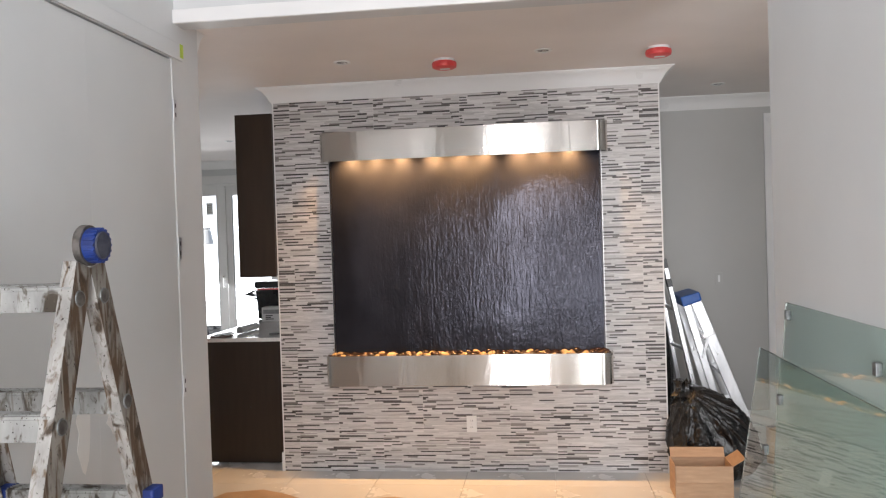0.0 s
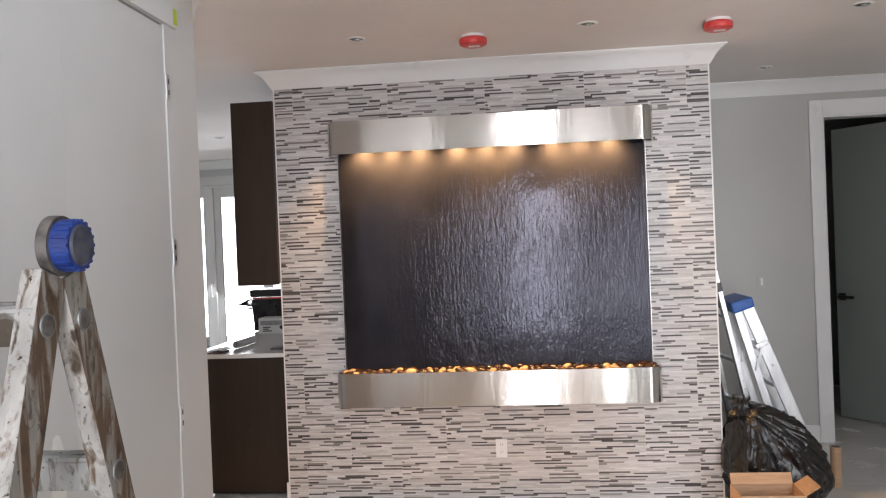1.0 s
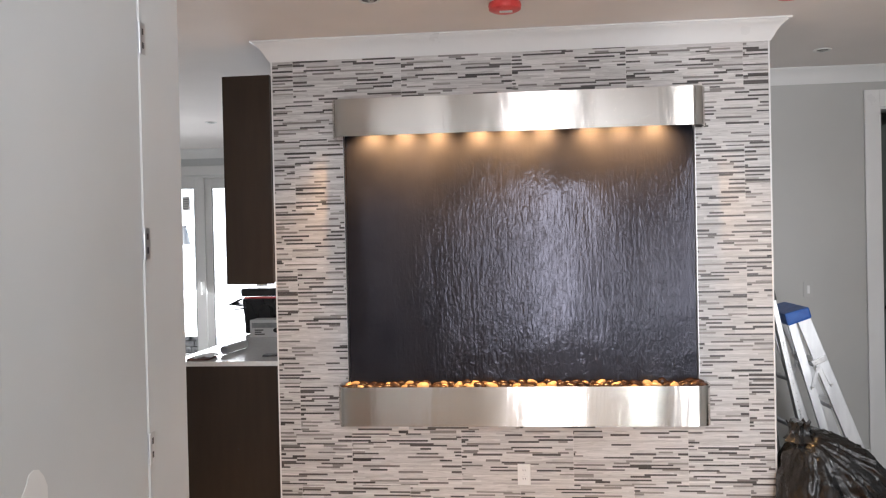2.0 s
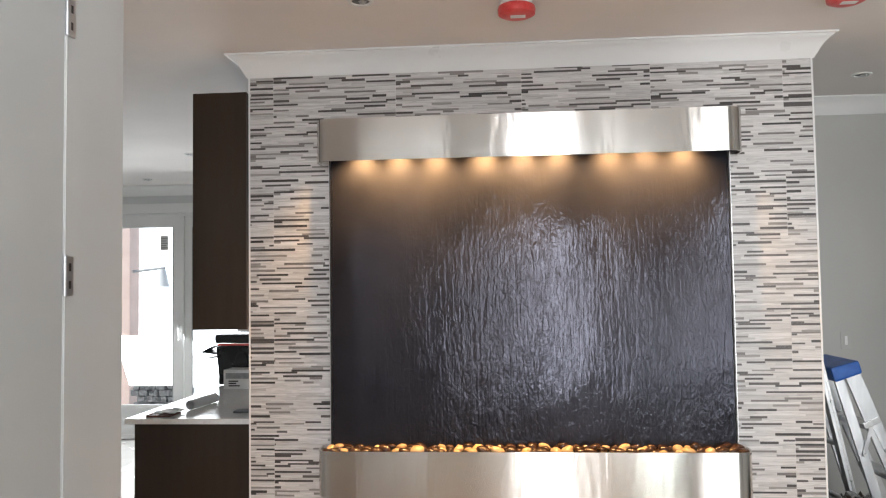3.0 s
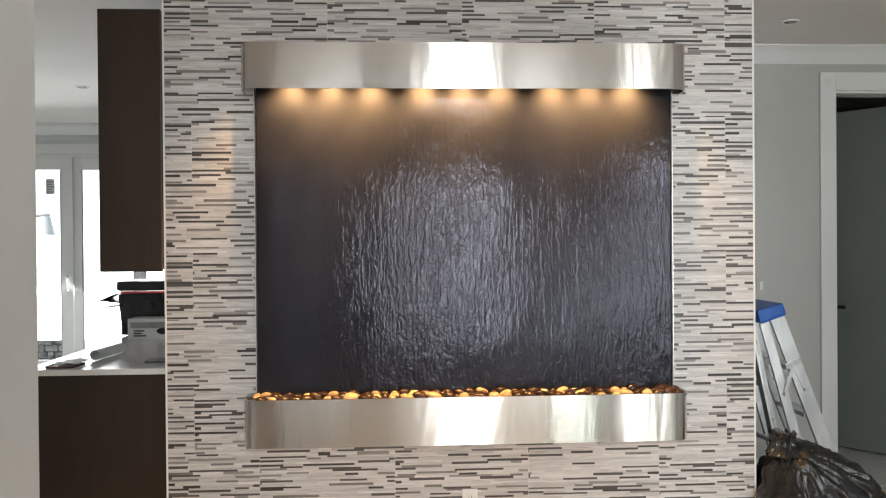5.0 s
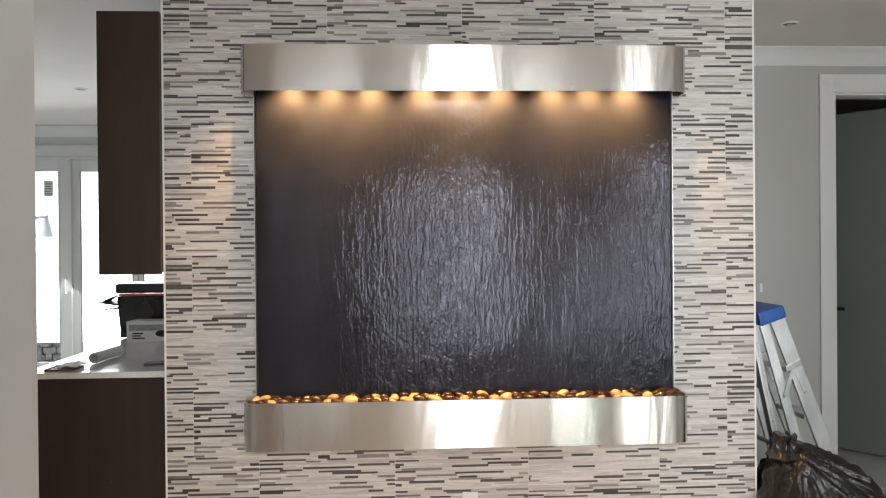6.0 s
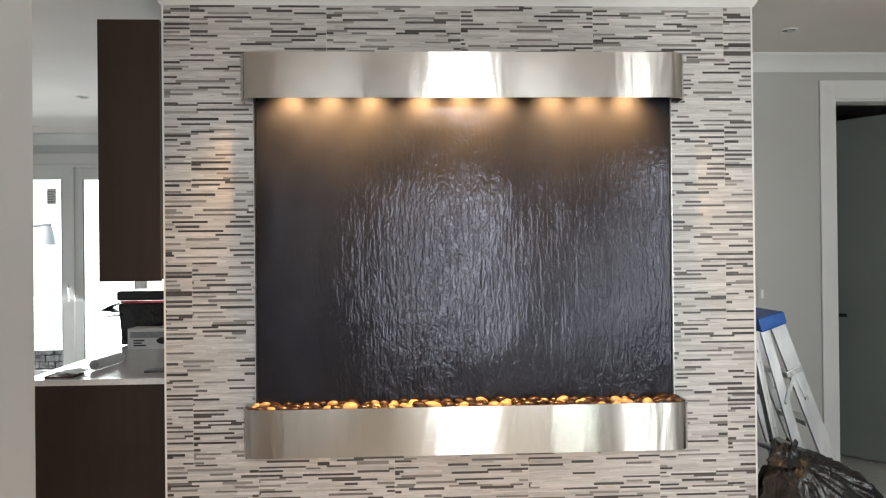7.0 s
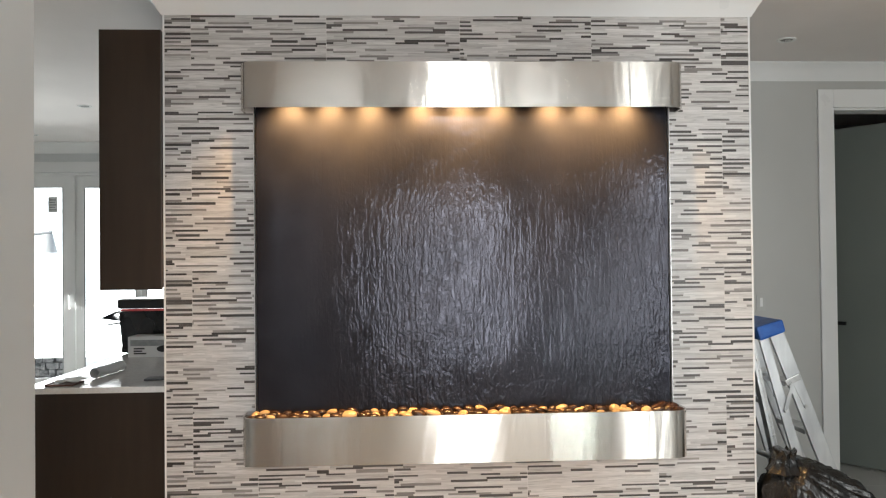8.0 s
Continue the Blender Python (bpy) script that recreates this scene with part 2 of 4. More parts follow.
def sweep(bm, profile, a, b, up=(0, 0, 1)):
    """Extrudes a profile of (out, up) points straight from a to b; out is to the right of the way."""
    a, b, up = Vector(a), Vector(b), Vector(up)
    out = (b - a).normalized().cross(up)
    rings = [[bm.verts.new(p + out * u + up * w) for u, w in profile] for p in (a, b)]
    n = len(profile)
    for i in range(n):
        bm.faces.new((rings[0][i], rings[0][(i + 1) % n], rings[1][(i + 1) % n], rings[1][i]))
    bm.faces.new(rings[0][::-1]), bm.faces.new(rings[1])
    bmesh.ops.recalc_face_normals(bm, faces=bm.faces)
    return bm


def cyl(bm, a, b, r0, r1=None, seg=20):
    a, b = Vector(a), Vector(b)
    q = (b - a).to_track_quat("Z", "Y").to_matrix().to_4x4()
    bmesh.ops.create_cone(bm, cap_ends=True, segments=seg, radius1=r0, radius2=r0 if r1 is None else r1, depth=(b - a).length,
                          matrix=Matrix.Translation((a + b) / 2) @ q)
    return bm


def beam(bm, a, b, wide, deep, side=(1, 0, 0), bevel=0.0):
    """A rectangular bar from a to b; wide along side, deep across it."""
    a, b = Vector(a), Vector(b)
    z = (b - a).normalized()
    x = (Vector(side) - z * z.dot(Vector(side))).normalized()
    m = Matrix((x, z.cross(x), z)).transposed().to_4x4()
    m.translation = (a + b) / 2
    add_box(bm, -wide / 2, wide / 2, -deep / 2, deep / 2, -(b - a).length / 2, (b - a).length / 2, bevel, 0, m)
    return bm


def smooth(bm, limit=40):
    for f in bm.faces:
        f.smooth = True
    for e in bm.edges:
        if len(e.link_faces) == 2 and e.calc_face_angle(0) > radians(limit):
            e.smooth = False
    return bm


def finish(name, bm, *mats):
    me = bpy.data.meshes.new(name)
    bm.to_mesh(me)
    bm.free()
    for m in mats:
        me.materials.append(m)
    return new(name, me)


def thing(name, label, category, at=(0, 0, 0), group=""):
    ob = new(name)
    ob.location = at
    ob.empty_display_size = 0.1
    bpy.context.view_layer.update()
    return tagged(ob, label, category, group)


def part(name, bm, material, parent, label=""):
    """One mesh under a thing or a part; bm is in the world's coordinates."""
    ob = finish(name, bm, *(material if isinstance(material, (list, tuple)) else (material,)))
    origin = parent
    shift = Vector((0, 0, 0))
    while origin:
        shift += Vector(origin.location)
        origin = origin.parent
    ob.data.transform(Matrix.Translation(-shift))
    ob.parent = parent
    return tagged(ob, label)


def setting(name, bm, material, label, category):
    return tagged(finish(name, bm, *(material if isinstance(material, (list, tuple)) else (material,))), label, category, kind="structure")


def solo(name, bm, material, label, category, group=""):
    return tagged(finish(name, bm, *(material if isinstance(material, (list, tuple)) else (material,))), label, category, group)


CZ = 2.725  # ceiling of the main floor
HB = 2.690  # underside of the beam at the hall
HZ = 5.3  # ceiling of the entrance hall

# ---- large structure ----
LX, CY = -1.155, -1.60  # face and end of the wall beside the hall
setting("ground", boxes((-60, 60, 4.69, 90, -0.30, -0.12), (-60, 60, -60, -7.36, -0.30, -0.12), (-60, -5.36, -7.36, 4.69, -0.30, -0.12), (-5.36, -2.0, -7.36, -1.76, -0.30, -0.12), (5.16, 60, -7.36, 4.69, -0.30, -0.12)), GROUND_M, "pale concrete ground outside the house", "ground")
floor = setting("floor", boxes((-5.36, 5.16, -1.76, 4.69, -0.2, -0.009), (-2.0, 5.16, -7.36, -1.76, -0.2, -0.009)), GROUT, "pale polished tile floor of the house", "floor")
setting("ceiling", boxes((-5.2, 5.0, CY, 4.55, CZ, CZ + 0.2), (LX, 5.0, -1.74, CY, CZ, CZ + 0.2)), CEIL, "plain white painted ceiling over the living area", "ceiling")
setting("ceiling_hall", boxes((-1.3, 5.0, -7.2, -1.74, HZ, HZ + 0.15)), CEIL, "high white ceiling over the entrance hall", "ceiling")
# wall beside the entrance hall, with an opening for the cupboard doors
setting("wall_west", boxes((LX - 0.14, LX, -7.2, -3.34, 0, HZ), (LX - 0.14, LX, -1.90, CY, 0, HZ), (LX - 0.14, LX, -3.34, -1.90, 2.52, HZ), (LX - 0.80, LX - 0.74, -3.5, CY - 0.14, 0, CZ), (LX - 0.74, LX - 0.14, -3.56, -3.5, 0, CZ), (LX - 0.80, LX - 0.14, -3.5, CY - 0.14, CZ, CZ + 0.1)), WHITE, "white painted wall with a cupboard opening", "wall")
setting("wall_return", boxes((-5.2, LX - 0.14, CY - 0.14, CY, 0, CZ)), WHITE, "white painted partition wall of the kitchen", "wall")
setting("header", boxes((LX, 5.0, -1.855, -1.74, HB, HZ)), WHITE, "white wall edge above the wide opening", "wall")
setting("trim_header", boxes((LX, 5.0, -1.87, -1.855, HB, HB + 0.066), bevel=0.004), TRIM, "white flat trim board along the upper floor edge", "trim")
setting("wall_east_hall", boxes((1.40, 1.54, -7.2, -2.45, 0, HZ)), WHITE, "white painted end wall beside the hall", "wall")
setting("wall_side_room", boxes((1.54, 2.1, -5.14, -5.0, 0, HZ), (2.78, 5.0, -5.14, -5.0, 0, HZ), (2.1, 2.78, -5.14, -5.0, 2.5, HZ), (2.1, 2.78, -5.14, -5.0, 0, 0.35)), WHITE, "white wall with a tall window", "wall")
setting("wall_east", boxes((5.0, 5.16, -7.2, 4.55, 0, HZ)), WHITE, "white outer wall", "wall")
setting("wall_front", boxes((-1.3, 0.0, -7.36, -7.2, 0, HZ), (0.94, 5.0, -7.36, -7.2, 0, HZ), (0.0, 0.94, -7.36, -7.2, 4.7, HZ), (0.0, 0.94, -7.36, -7.2, 2.5, 3.3), (0.0, 0.94, -7.36, -7.2, 0, 0.15)), WHITE, "white front wall with tall entrance glazing", "wall")
setting("wall_west_outer", boxes((-5.36, -5.2, -1.75, 4.55, 0, CZ)), WHITE, "white kitchen outer wall", "wall")
# rear wall with a doorway
DX0, DX1, DZ, RY = 2.475, 3.35, 2.45, 1.32
setting("wall_north", boxes((1.36, DX0, RY, RY + 0.14, 0, CZ), (DX1, 5.0, RY, RY + 0.14, 0, CZ), (DX0, DX1, RY, RY + 0.14, DZ, CZ)), GREY, "pale grey painted wall with a doorway", "wall")
setting("wall_back_room", boxes((1.36, 5.0, 3.6, 3.74, 0, CZ), (1.22, 1.36, RY, 3.74, 0, CZ)), GREY, "dim grey wall of the unlit back room", "wall")
# the block behind the tiled wall
WX0, WX1, WZ = -1.316, 1.362, 2.622
setting("wall_feature", boxes((WX0 + 0.006, WX1 - 0.006, 0.012, RY, 0, CZ), (WX0 + 0.006, 1.22, RY, 4.55, 0, CZ)), GREY, "plastered wall block carrying the tiles", "wall")
# kitchen back wall with the patio opening
KY = 4.55
PX0, PX1 = -4.60, -2.10
setting("wall_kitchen_back", boxes((-5.2, PX0, KY, KY + 0.14, 0, CZ), (PX1, WX0 + 0.006, KY, KY + 0.14, 0, CZ), (PX0, PX1, KY, KY + 0.14, 2.43, CZ)), WHITE, "white kitchen wall round a glazed patio door", "wall")

CROWN = [(0, 0), (0, -0.104), (0.009, -0.104), (0.012, -0.095), (0.020, -0.084), (0.030, -0.064), (0.046, -0.040), (0.064, -0.022), (0.076, -0.015), (0.080, -0.009), (0.092, -0.009), (0.092, 0)]


def crown(name, pts, closed_ends=True):
    """Crown moulding along a polyline at the ceiling, mitred at its corners."""
    bm = bmesh.new()
    p = [Vector((*q, CZ - 0.001)) for q in pts]
    rings = []
    for i, q in enumerate(p):
        d0 = (q - p[i - 1]).normalized() if i else (p[1] - q).normalized()
        d1 = (p[i + 1] - q).normalized() if i + 1 < len(p) else d0
        n0, n1 = d0.cross(Vector((0, 0, 1))), d1.cross(Vector((0, 0, 1)))
        out = (n0 + n1) / (1 + n0.dot(n1))
        rings.append([bm.verts.new(q + out * u + Vector((0, 0, w))) for u, w in CROWN])
    n = len(CROWN)
    for r0, r1 in zip(rings, rings[1:]):
        for i in range(n):
            bm.faces.new((r0[i], r0[(i + 1) % n], r1[(i + 1) % n], r1[i]))
    bm.faces.new(rings[0][::-1]), bm.faces.new(rings[-1])
    bmesh.ops.recalc_face_normals(bm, faces=bm.faces)
    return setting(name, smooth(bm, 28), TRIM, "white cove crown moulding under the ceiling", "moulding")


crown("trim_crown_feature", [(WX0, 0.7), (WX0, 0.0), (WX1, 0.0), (WX1, RY)])
crown("trim_crown_north", [(WX1 + 0.11, RY), (5.0, RY)])
crown("trim_crown_kitchen", [(-5.2, KY), (WX0, KY)])
crown("trim_crown_return", [(LX, CY), (-5.2, CY)])
# metal edge trims of the tiled wall
setting("trim_tile_edge_1", boxes((WX0 - 0.002, WX0 + 0.006, -0.006, 0.012, 0, WZ), bevel=0.001), TRIM, "thin white metal tile edge trim", "trim")
setting("trim_tile_edge_2", boxes((WX1 - 0.006, WX1 + 0.002, -0.006, 0.012, 0, WZ), bevel=0.001), TRIM, "thin white metal tile edge trim", "trim")
setting("baseboard_1", boxes((WX0 - 0.016, WX0 - 0.002, -0.004, 0.0, 0, 0.13), (WX0 - 0.016, WX0 - 0.002, 0.0, 0.02, 0, 0.13)), TRIM, "white end of the baseboard beside the tiles", "baseboard")
setting("baseboard_2", boxes((WX1 + 0.1, DX0 - 0.097, RY - 0.014, RY, 0, 0.13), bevel=0.003), TRIM, "white baseboard along the grey wall", "baseboard")

# ---- floor covering and joints ----
TS = 0.6


def floor_tiles():
    me = {}
    for i in range(-9, 9):
        for j in range(-12, 8):
            x, y = i * TS + 0.30, j * TS
            if not (-5.2 < x < 5.0 and -7.2 < y < 4.55) or x < -2.0 and y < -1.75:
                continue
            if "t" not in me:
                ob = tagged(finish("tile", boxes((-TS / 2 + 0.0015, TS / 2 - 0.0015, -TS / 2 + 0.0015, TS / 2 - 0.0015, -0.009, 0.0), bevel=0.0008), FLOOR_M))
                me["t"] = ob.data
            else:
                ob = new("tile", me["t"])
            ob.location = (x, y, 0)
            ob.parent = floor


def sheet(bm, x0, x1, y0, y1, z, lift, nx=24, ny=14, seed=0.0):
    grid = [[bm.verts.new((x0 + (x1 - x0) * i / nx, y0 + (y1 - y0) * j / ny, z + lift * max(0, noise.noise((i * 0.35 + seed, j * 0.35, seed))))) for i in range(nx + 1)] for j in range(ny + 1)]
    for j in range(ny):
        for i in range(nx):
            bm.faces.new((grid[j][i], grid[j][i + 1], grid[j + 1][i + 1], grid[j + 1][i]))
    return bm


def thick(bm, depth):
    """Gives a sheet a body, downwards along z."""
    r = bmesh.ops.extrude_face_region(bm, geom=list(bm.faces))["geom"]
    for v in r:
        if isinstance(v, bmesh.types.BMVert):
            v.co.z += depth
    bmesh.ops.recalc_face_normals(bm, faces=bm.faces)
    return bm


EDGE = [(1.28, -1.2), (0.95, -0.80), (0.55, -0.70), (0.15, -0.69), (-0.05, -0.63), (-0.22, -0.61), (-0.42, -0.55), (-0.62, -0.60), (-0.85, -0.69), (-1.0, -0.61), (-1.15, -0.51), (-1.32, -0.43), (-1.55, -0.50), (-1.70, -0.88), (-1.60, -1.42), (-1.12, -1.52)]
solo("kraft_paper", prism(bmesh.new(), [(-1.12, -5.6), (1.28, -5.6)] + EDGE, 0.0004, 0.0022), KRAFT, "torn brown kraft paper protecting the tile floor", "floor paper")

# ---- water wall ----
FX0, FX1, FD = -0.955, 1.008, 0.155


def tray_outline(x0, x1, depth, r, wall=0.0):
    """Rectangle against the wall with two rounded front corners."""
    pts = [(x1 - wall, -0.004), (x0 + wall, -0.004)]
    for cx, a0 in ((x0 + r, 180), (x1 - r, 270)):
        for k in range(9):
            a = radians(a0 + 90 * k / 8)
            pts.append((cx + (r - wall) * math.cos(a), -depth + r + (r - wall) * math.sin(a)))
    return pts


def band(outline, inner, z0, z1, lid=None):
    """A sheet-metal band between two outlines, with an optional lid at z."""
    bm = bmesh.new()
    n = len(outline)
    rings = [[bm.verts.new((x, y, z)) for x, y in o] for o, z in ((outline, z0), (outline, z1), (inner, z1), (inner, z0))]
    for a, b in ((0, 1), (1, 2), (2, 3), (3, 0)):
        for i in range(1, n):
            j = (i + 1) % n
            bm.faces.new((rings[a][i], rings[a][j], rings[b][j], rings[b][i]))
    if lid is not None:
        bm.faces.new([bm.verts.new((x, y, lid)) for x, y in inner])
    bmesh.ops.recalc_face_normals(bm, faces=bm.faces)
    return smooth(bm, 35)


water = thing("water_wall", "wall-mounted slate waterfall with brushed steel hood and tray", "water feature", (0.028, -0.004, 0.62))
OUT, INN = tray_outline(FX0, FX1, FD, 0.075), tray_outline(FX0, FX1, FD, 0.075, 0.0025)
hood = part("hood", band(OUT, INN, 2.178, 2.375, 2.370), STEEL, water, "brushed stainless steel hood with rounded ends")
tray = part("tray", band(OUT, INN, 0.628, 0.834, 0.634), STEEL, water, "brushed stainless steel trough with rounded ends")
part("lip", band(tray_outline(FX0 - 0.001, FX1 + 0.001, FD + 0.001, 0.076), tray_outline(FX0, FX1, FD, 0.075, 0.006), 0.832, 0.836), STEEL, tray)
part("lip", band(tray_outline(FX0 - 0.001, FX1 + 0.001, FD + 0.001, 0.076), tray_outline(FX0, FX1, FD, 0.075, 0.006), 2.176, 2.180), STEEL, hood)
bm = bmesh.new()
NX, NZ = 60, 44
rows_ = [[bm.verts.new((-0.900 + 1.856 * i / NX, -0.040 - 0.0012 * noise.fractal((i * 0.18, j * 0.18, 4), 1.0, 2.0, 3), 0.72 + 1.60 * j / NZ)) for i in range(NX + 1)] for j in range(NZ + 1)]
for j in range(NZ):
    for i in range(NX):
        bm.faces.new((rows_[j][i], rows_[j][i + 1], rows_[j + 1][i + 1], rows_[j + 1][i]))
edge = [v for v in bm.verts if v.is_boundary]
back = bmesh.ops.extrude_edge_only(bm, edges=[e for e in bm.edges if e.is_boundary])["geom"]
for v in back:
    if isinstance(v, bmesh.types.BMVert):
        v.co.y = -0.006
bmesh.ops.recalc_face_normals(bm, faces=bm.faces)
part("slate_panel", smooth(bm, 50), SLATE, water, "wet black slate with running water ripples")
for x, d in ((-0.9075, -0.003), (0.9635, 0.003)):
    part("edge_channel", boxes((x - 0.0035, x + 0.0035, -0.046, -0.004, 0.70, 2.30), bevel=0.001), HINGE_M, water, "thin steel edge channel")
    part("edge_seal", boxes((x - d - 0.0030, x - d + 0.0030, -0.0475, -0.0462, 0.70, 2.30)), BLACKP, water, "thin black seal")
part("light_bar", boxes((-0.86, 0.91, -0.129, -0.095, 2.258, 2.282), bevel=0.003), BLACKP, hood)
for x in (-0.739, -0.566, -0.392, -0.163, 0.014, 0.182, 0.417, 0.584, 0.753):
    led = part("led_lamp", cyl(bmesh.new(), (x, -0.112, 2.258), (x, -0.112, 2.234), 0.014, 0.016, 16), BLACKP, hood, "small warm downlight")
    part("lens", cyl(bmesh.new(), (x, -0.112, 2.2335), (x, -0.112, 2.2315), 0.012, 0.012, 16), LED, led)
    lamp("warm_downlight", "SPOT", look((x, -0.112, 2.226), (x, 0.010, 1.954)), 50, (1.0, 0.53, 0.185), cone=radians(132), blend=1.0, radius=0.010)

# pebbles in the trough
rng = random.Random(7)
shapes = []
for k in range(6):
    bm = bmesh.new()
    bmesh.ops.create_icosphere(bm, subdivisions=2, radius=1.0)
    for v in bm.verts:
        v.co *= 1 + 0.16 * noise.noise(v.co * 1.1 + Vector((k * 3.1, 0, 0)))
    me = bpy.data.meshes.new("river_pebble")
    smooth(bm, 80).to_mesh(me)
    bm.free()
    shapes.append(me)
tans = [m.copy() for m in shapes]
for me in shapes:
    me.materials.append(PEBBLE_DARK)
for me in tans:
    me.materials.append(PEBBLE_TAN)


def pebble(x, y, z, size, tan):
    ob = new("river_pebble", (tans if tan else shapes)[rng.randrange(6)])
    s = size
    ob.scale = (s * rng.uniform(0.9, 1.25), s * rng.uniform(0.8, 1.0), s * rng.uniform(0.52, 0.75))
    ob.rotation_euler = (rng.uniform(-0.25, 0.25), rng.uniform(-0.35, 0.35), rng.uniform(-0.5, 0.5))
    ob.location = (x, y, z)
    tagged(ob, "polished tan river pebble in the steel trough" if tan else "polished dark brown river pebble in the trough", "pebble", "pebbles in the trough")


part("pebble_shelf", prism(bmesh.new(), tray_outline(FX0, FX1, FD, 0.075, 0.004), 0.795, 0.806), BLACKP, tray)
x = FX0 + 0.035
while x < FX1 - 0.03:
    s = rng.uniform(0.017, 0.034)
    pebble(x, -0.112 + rng.uniform(-0.006, 0.006), 0.808 + s * 0.62 + 0.006, s, rng.random() < 0.36)
    x += s * 1.95
for y, lift in ((-0.082, 0.014), (-0.062, 0.022)):
    x = FX0 + 0.05
    while x < FX1 - 0.05:
        s = rng.uniform(0.015, 0.029)
        pebble(x, y + rng.uniform(-0.006, 0.006), 0.806 + lift + s * 0.55, s, rng.random() < 0.22)
        x += s * 2.0

# outlet on the tiles
outlet = thing("wall_outlet", "white duplex wall outlet on the strip tiles", "outlet", (0.037, -0.006, 0.335))
part("cover_plate", boxes((0.002, 0.072, -0.013, -0.006, 0.278, 0.392), bevel=0.002), PLASTIC_W, outlet)
for z in (0.312, 0.358):
    sock = part("socket_face", boxes((0.021, 0.053, -0.0155, -0.013, z - 0.014, z + 0.014), bevel=0.001), PLASTIC_W, outlet)
    for dx in (-0.006, 0.006):
        part("slot", boxes((0.037 + dx - 0.001, 0.037 + dx + 0.001, -0.0165, -0.0155, z - 0.004, z + 0.006)), BLACKP, sock)
part("screw", cyl(bmesh.new(), (0.037, -0.013, 0.335), (0.037, -0.0145, 0.335), 0.003, 0.003, 10), HINGE_M, outlet)

# ---- ceiling fixtures ----


def downlight(x, y, z=CZ):
    d = thing("recessed_downlight", "round recessed ceiling downlight with chrome reflector, unlit", "downlight", (x, y, z), "ceiling downlights")
    bm = bmesh.new()
    prof = [(0.052, 0.0), (0.052, -0.004), (0.047, -0.007), (0.039, -0.006), (0.036, -0.001)]
    rings = [[bm.verts.new((x + r * math.cos(a * math.tau / 32), y + r * math.sin(a * math.tau / 32), z + h)) for a in range(32)] for r, h in prof]
    for r0, r1 in zip(rings, rings[1:]):
        for i in range(32):
            bm.faces.new((r0[i], r0[(i + 1) % 32], r1[(i + 1) % 32], r1[i]))
    bmesh.ops.recalc_face_normals(bm, faces=bm.faces)
    part("trim_ring", smooth(bm), PLASTIC_W, d)
    # flat disc under a solid ceiling; its dark grey stands for the recess shade
    part("reflector", smooth(cyl(bmesh.new(), (x, y, z - 0.0005), (x, y, z - 0.003), 0.036, 0.030, 24)), CLIP, d, "dark grey disc standing in for the shaded reflector recess")
    part("bulb", smooth(cyl(bmesh.new(), (x + 0.008, y, z - 0.003), (x + 0.008, y, z - 0.012), 0.016, 0.010, 16)), HINGE_M, d, "chrome lamp face")


for x, y in ((-0.627, -0.70), (0.597, -0.70), (1.955, -0.72), (1.905, 0.745), (-2.70, 2.63), (-3.72, 4.01)):
    downlight(x, y)


def smoke_alarm(x, y):
    d = thing("smoke_alarm", "ceiling smoke alarm under a red dust cap", "smoke alarm", (x, y, CZ), "covered smoke alarms")
    part("base", smooth(cyl(bmesh.new(), (x, y, CZ), (x, y, CZ - 0.016), 0.066, 0.064, 32)), PLASTIC_W, d)
    bm = bmesh.new()
    prof = [(0.066, -0.014), (0.074, -0.018), (0.077, -0.030), (0.074, -0.048), (0.058, -0.056), (0.030, -0.058)]
    rings = [[bm.verts.new((x + r * math.cos(a * math.tau / 32), y + r * math.sin(a * math.tau / 32), CZ + h)) for a in range(32)] for r, h in prof]
    for r0, r1 in zip(rings, rings[1:]):
        for i in range(32):
            bm.faces.new((r0[i], r0[(i + 1) % 32], r1[(i + 1) % 32], r1[i]))
    bm.faces.new(rings[-1])
    bmesh.ops.recalc_face_normals(bm, faces=bm.faces)
    cap = part("dust_cap", smooth(bm, 50), RED, d, "red plastic dust cap")
    part("sticker", boxes((x - 0.025, x + 0.035, y - 0.020, y + 0.012, CZ - 0.0595, CZ - 0.0582)), PLASTIC_W, cap, "white sticker")


smoke_alarm(-0.007, -0.605)
smoke_alarm(1.278, -0.605)

# ---- cupboard doors by the hall ----
DT = 2.511


def hall_door(y0, y1, hinged):
    d = thing("cupboard_door", "white flush cupboard door, closed, with paint smears", "door", (LX - 0.02, (y0 + y1) / 2, 0.01), "cupboard doors")
    part("leaf", boxes((LX - 0.040, LX - 0.002, y0, y1, 0.012, DT), bevel=0.0004), DOORP, d)
    for z in (0.30, 0.965, 1.62, 2.275) if hinged else ():
        h = part("hinge", smooth(cyl(bmesh.new(), (LX + 0.005, y1 + 0.000, z - 0.05), (LX + 0.005, y1 + 0.000, z + 0.05), 0.005, 0.005, 12)), ALU, d, "satin steel butt hinge")
        plate = part("hinge_plate", boxes((LX + 0.0042, LX + 0.0068, y1 + 0.004, y1 + 0.034, z - 0.05, z + 0.05), bevel=0.0008), ALU, h)
        for dz in (-0.022, 0.022):
            part("screw_slot", boxes((LX + 0.0068, LX + 0.0072, y1 + 0.014, y1 + 0.024, z + dz - 0.010, z + dz + 0.010)), BLACKP, h)


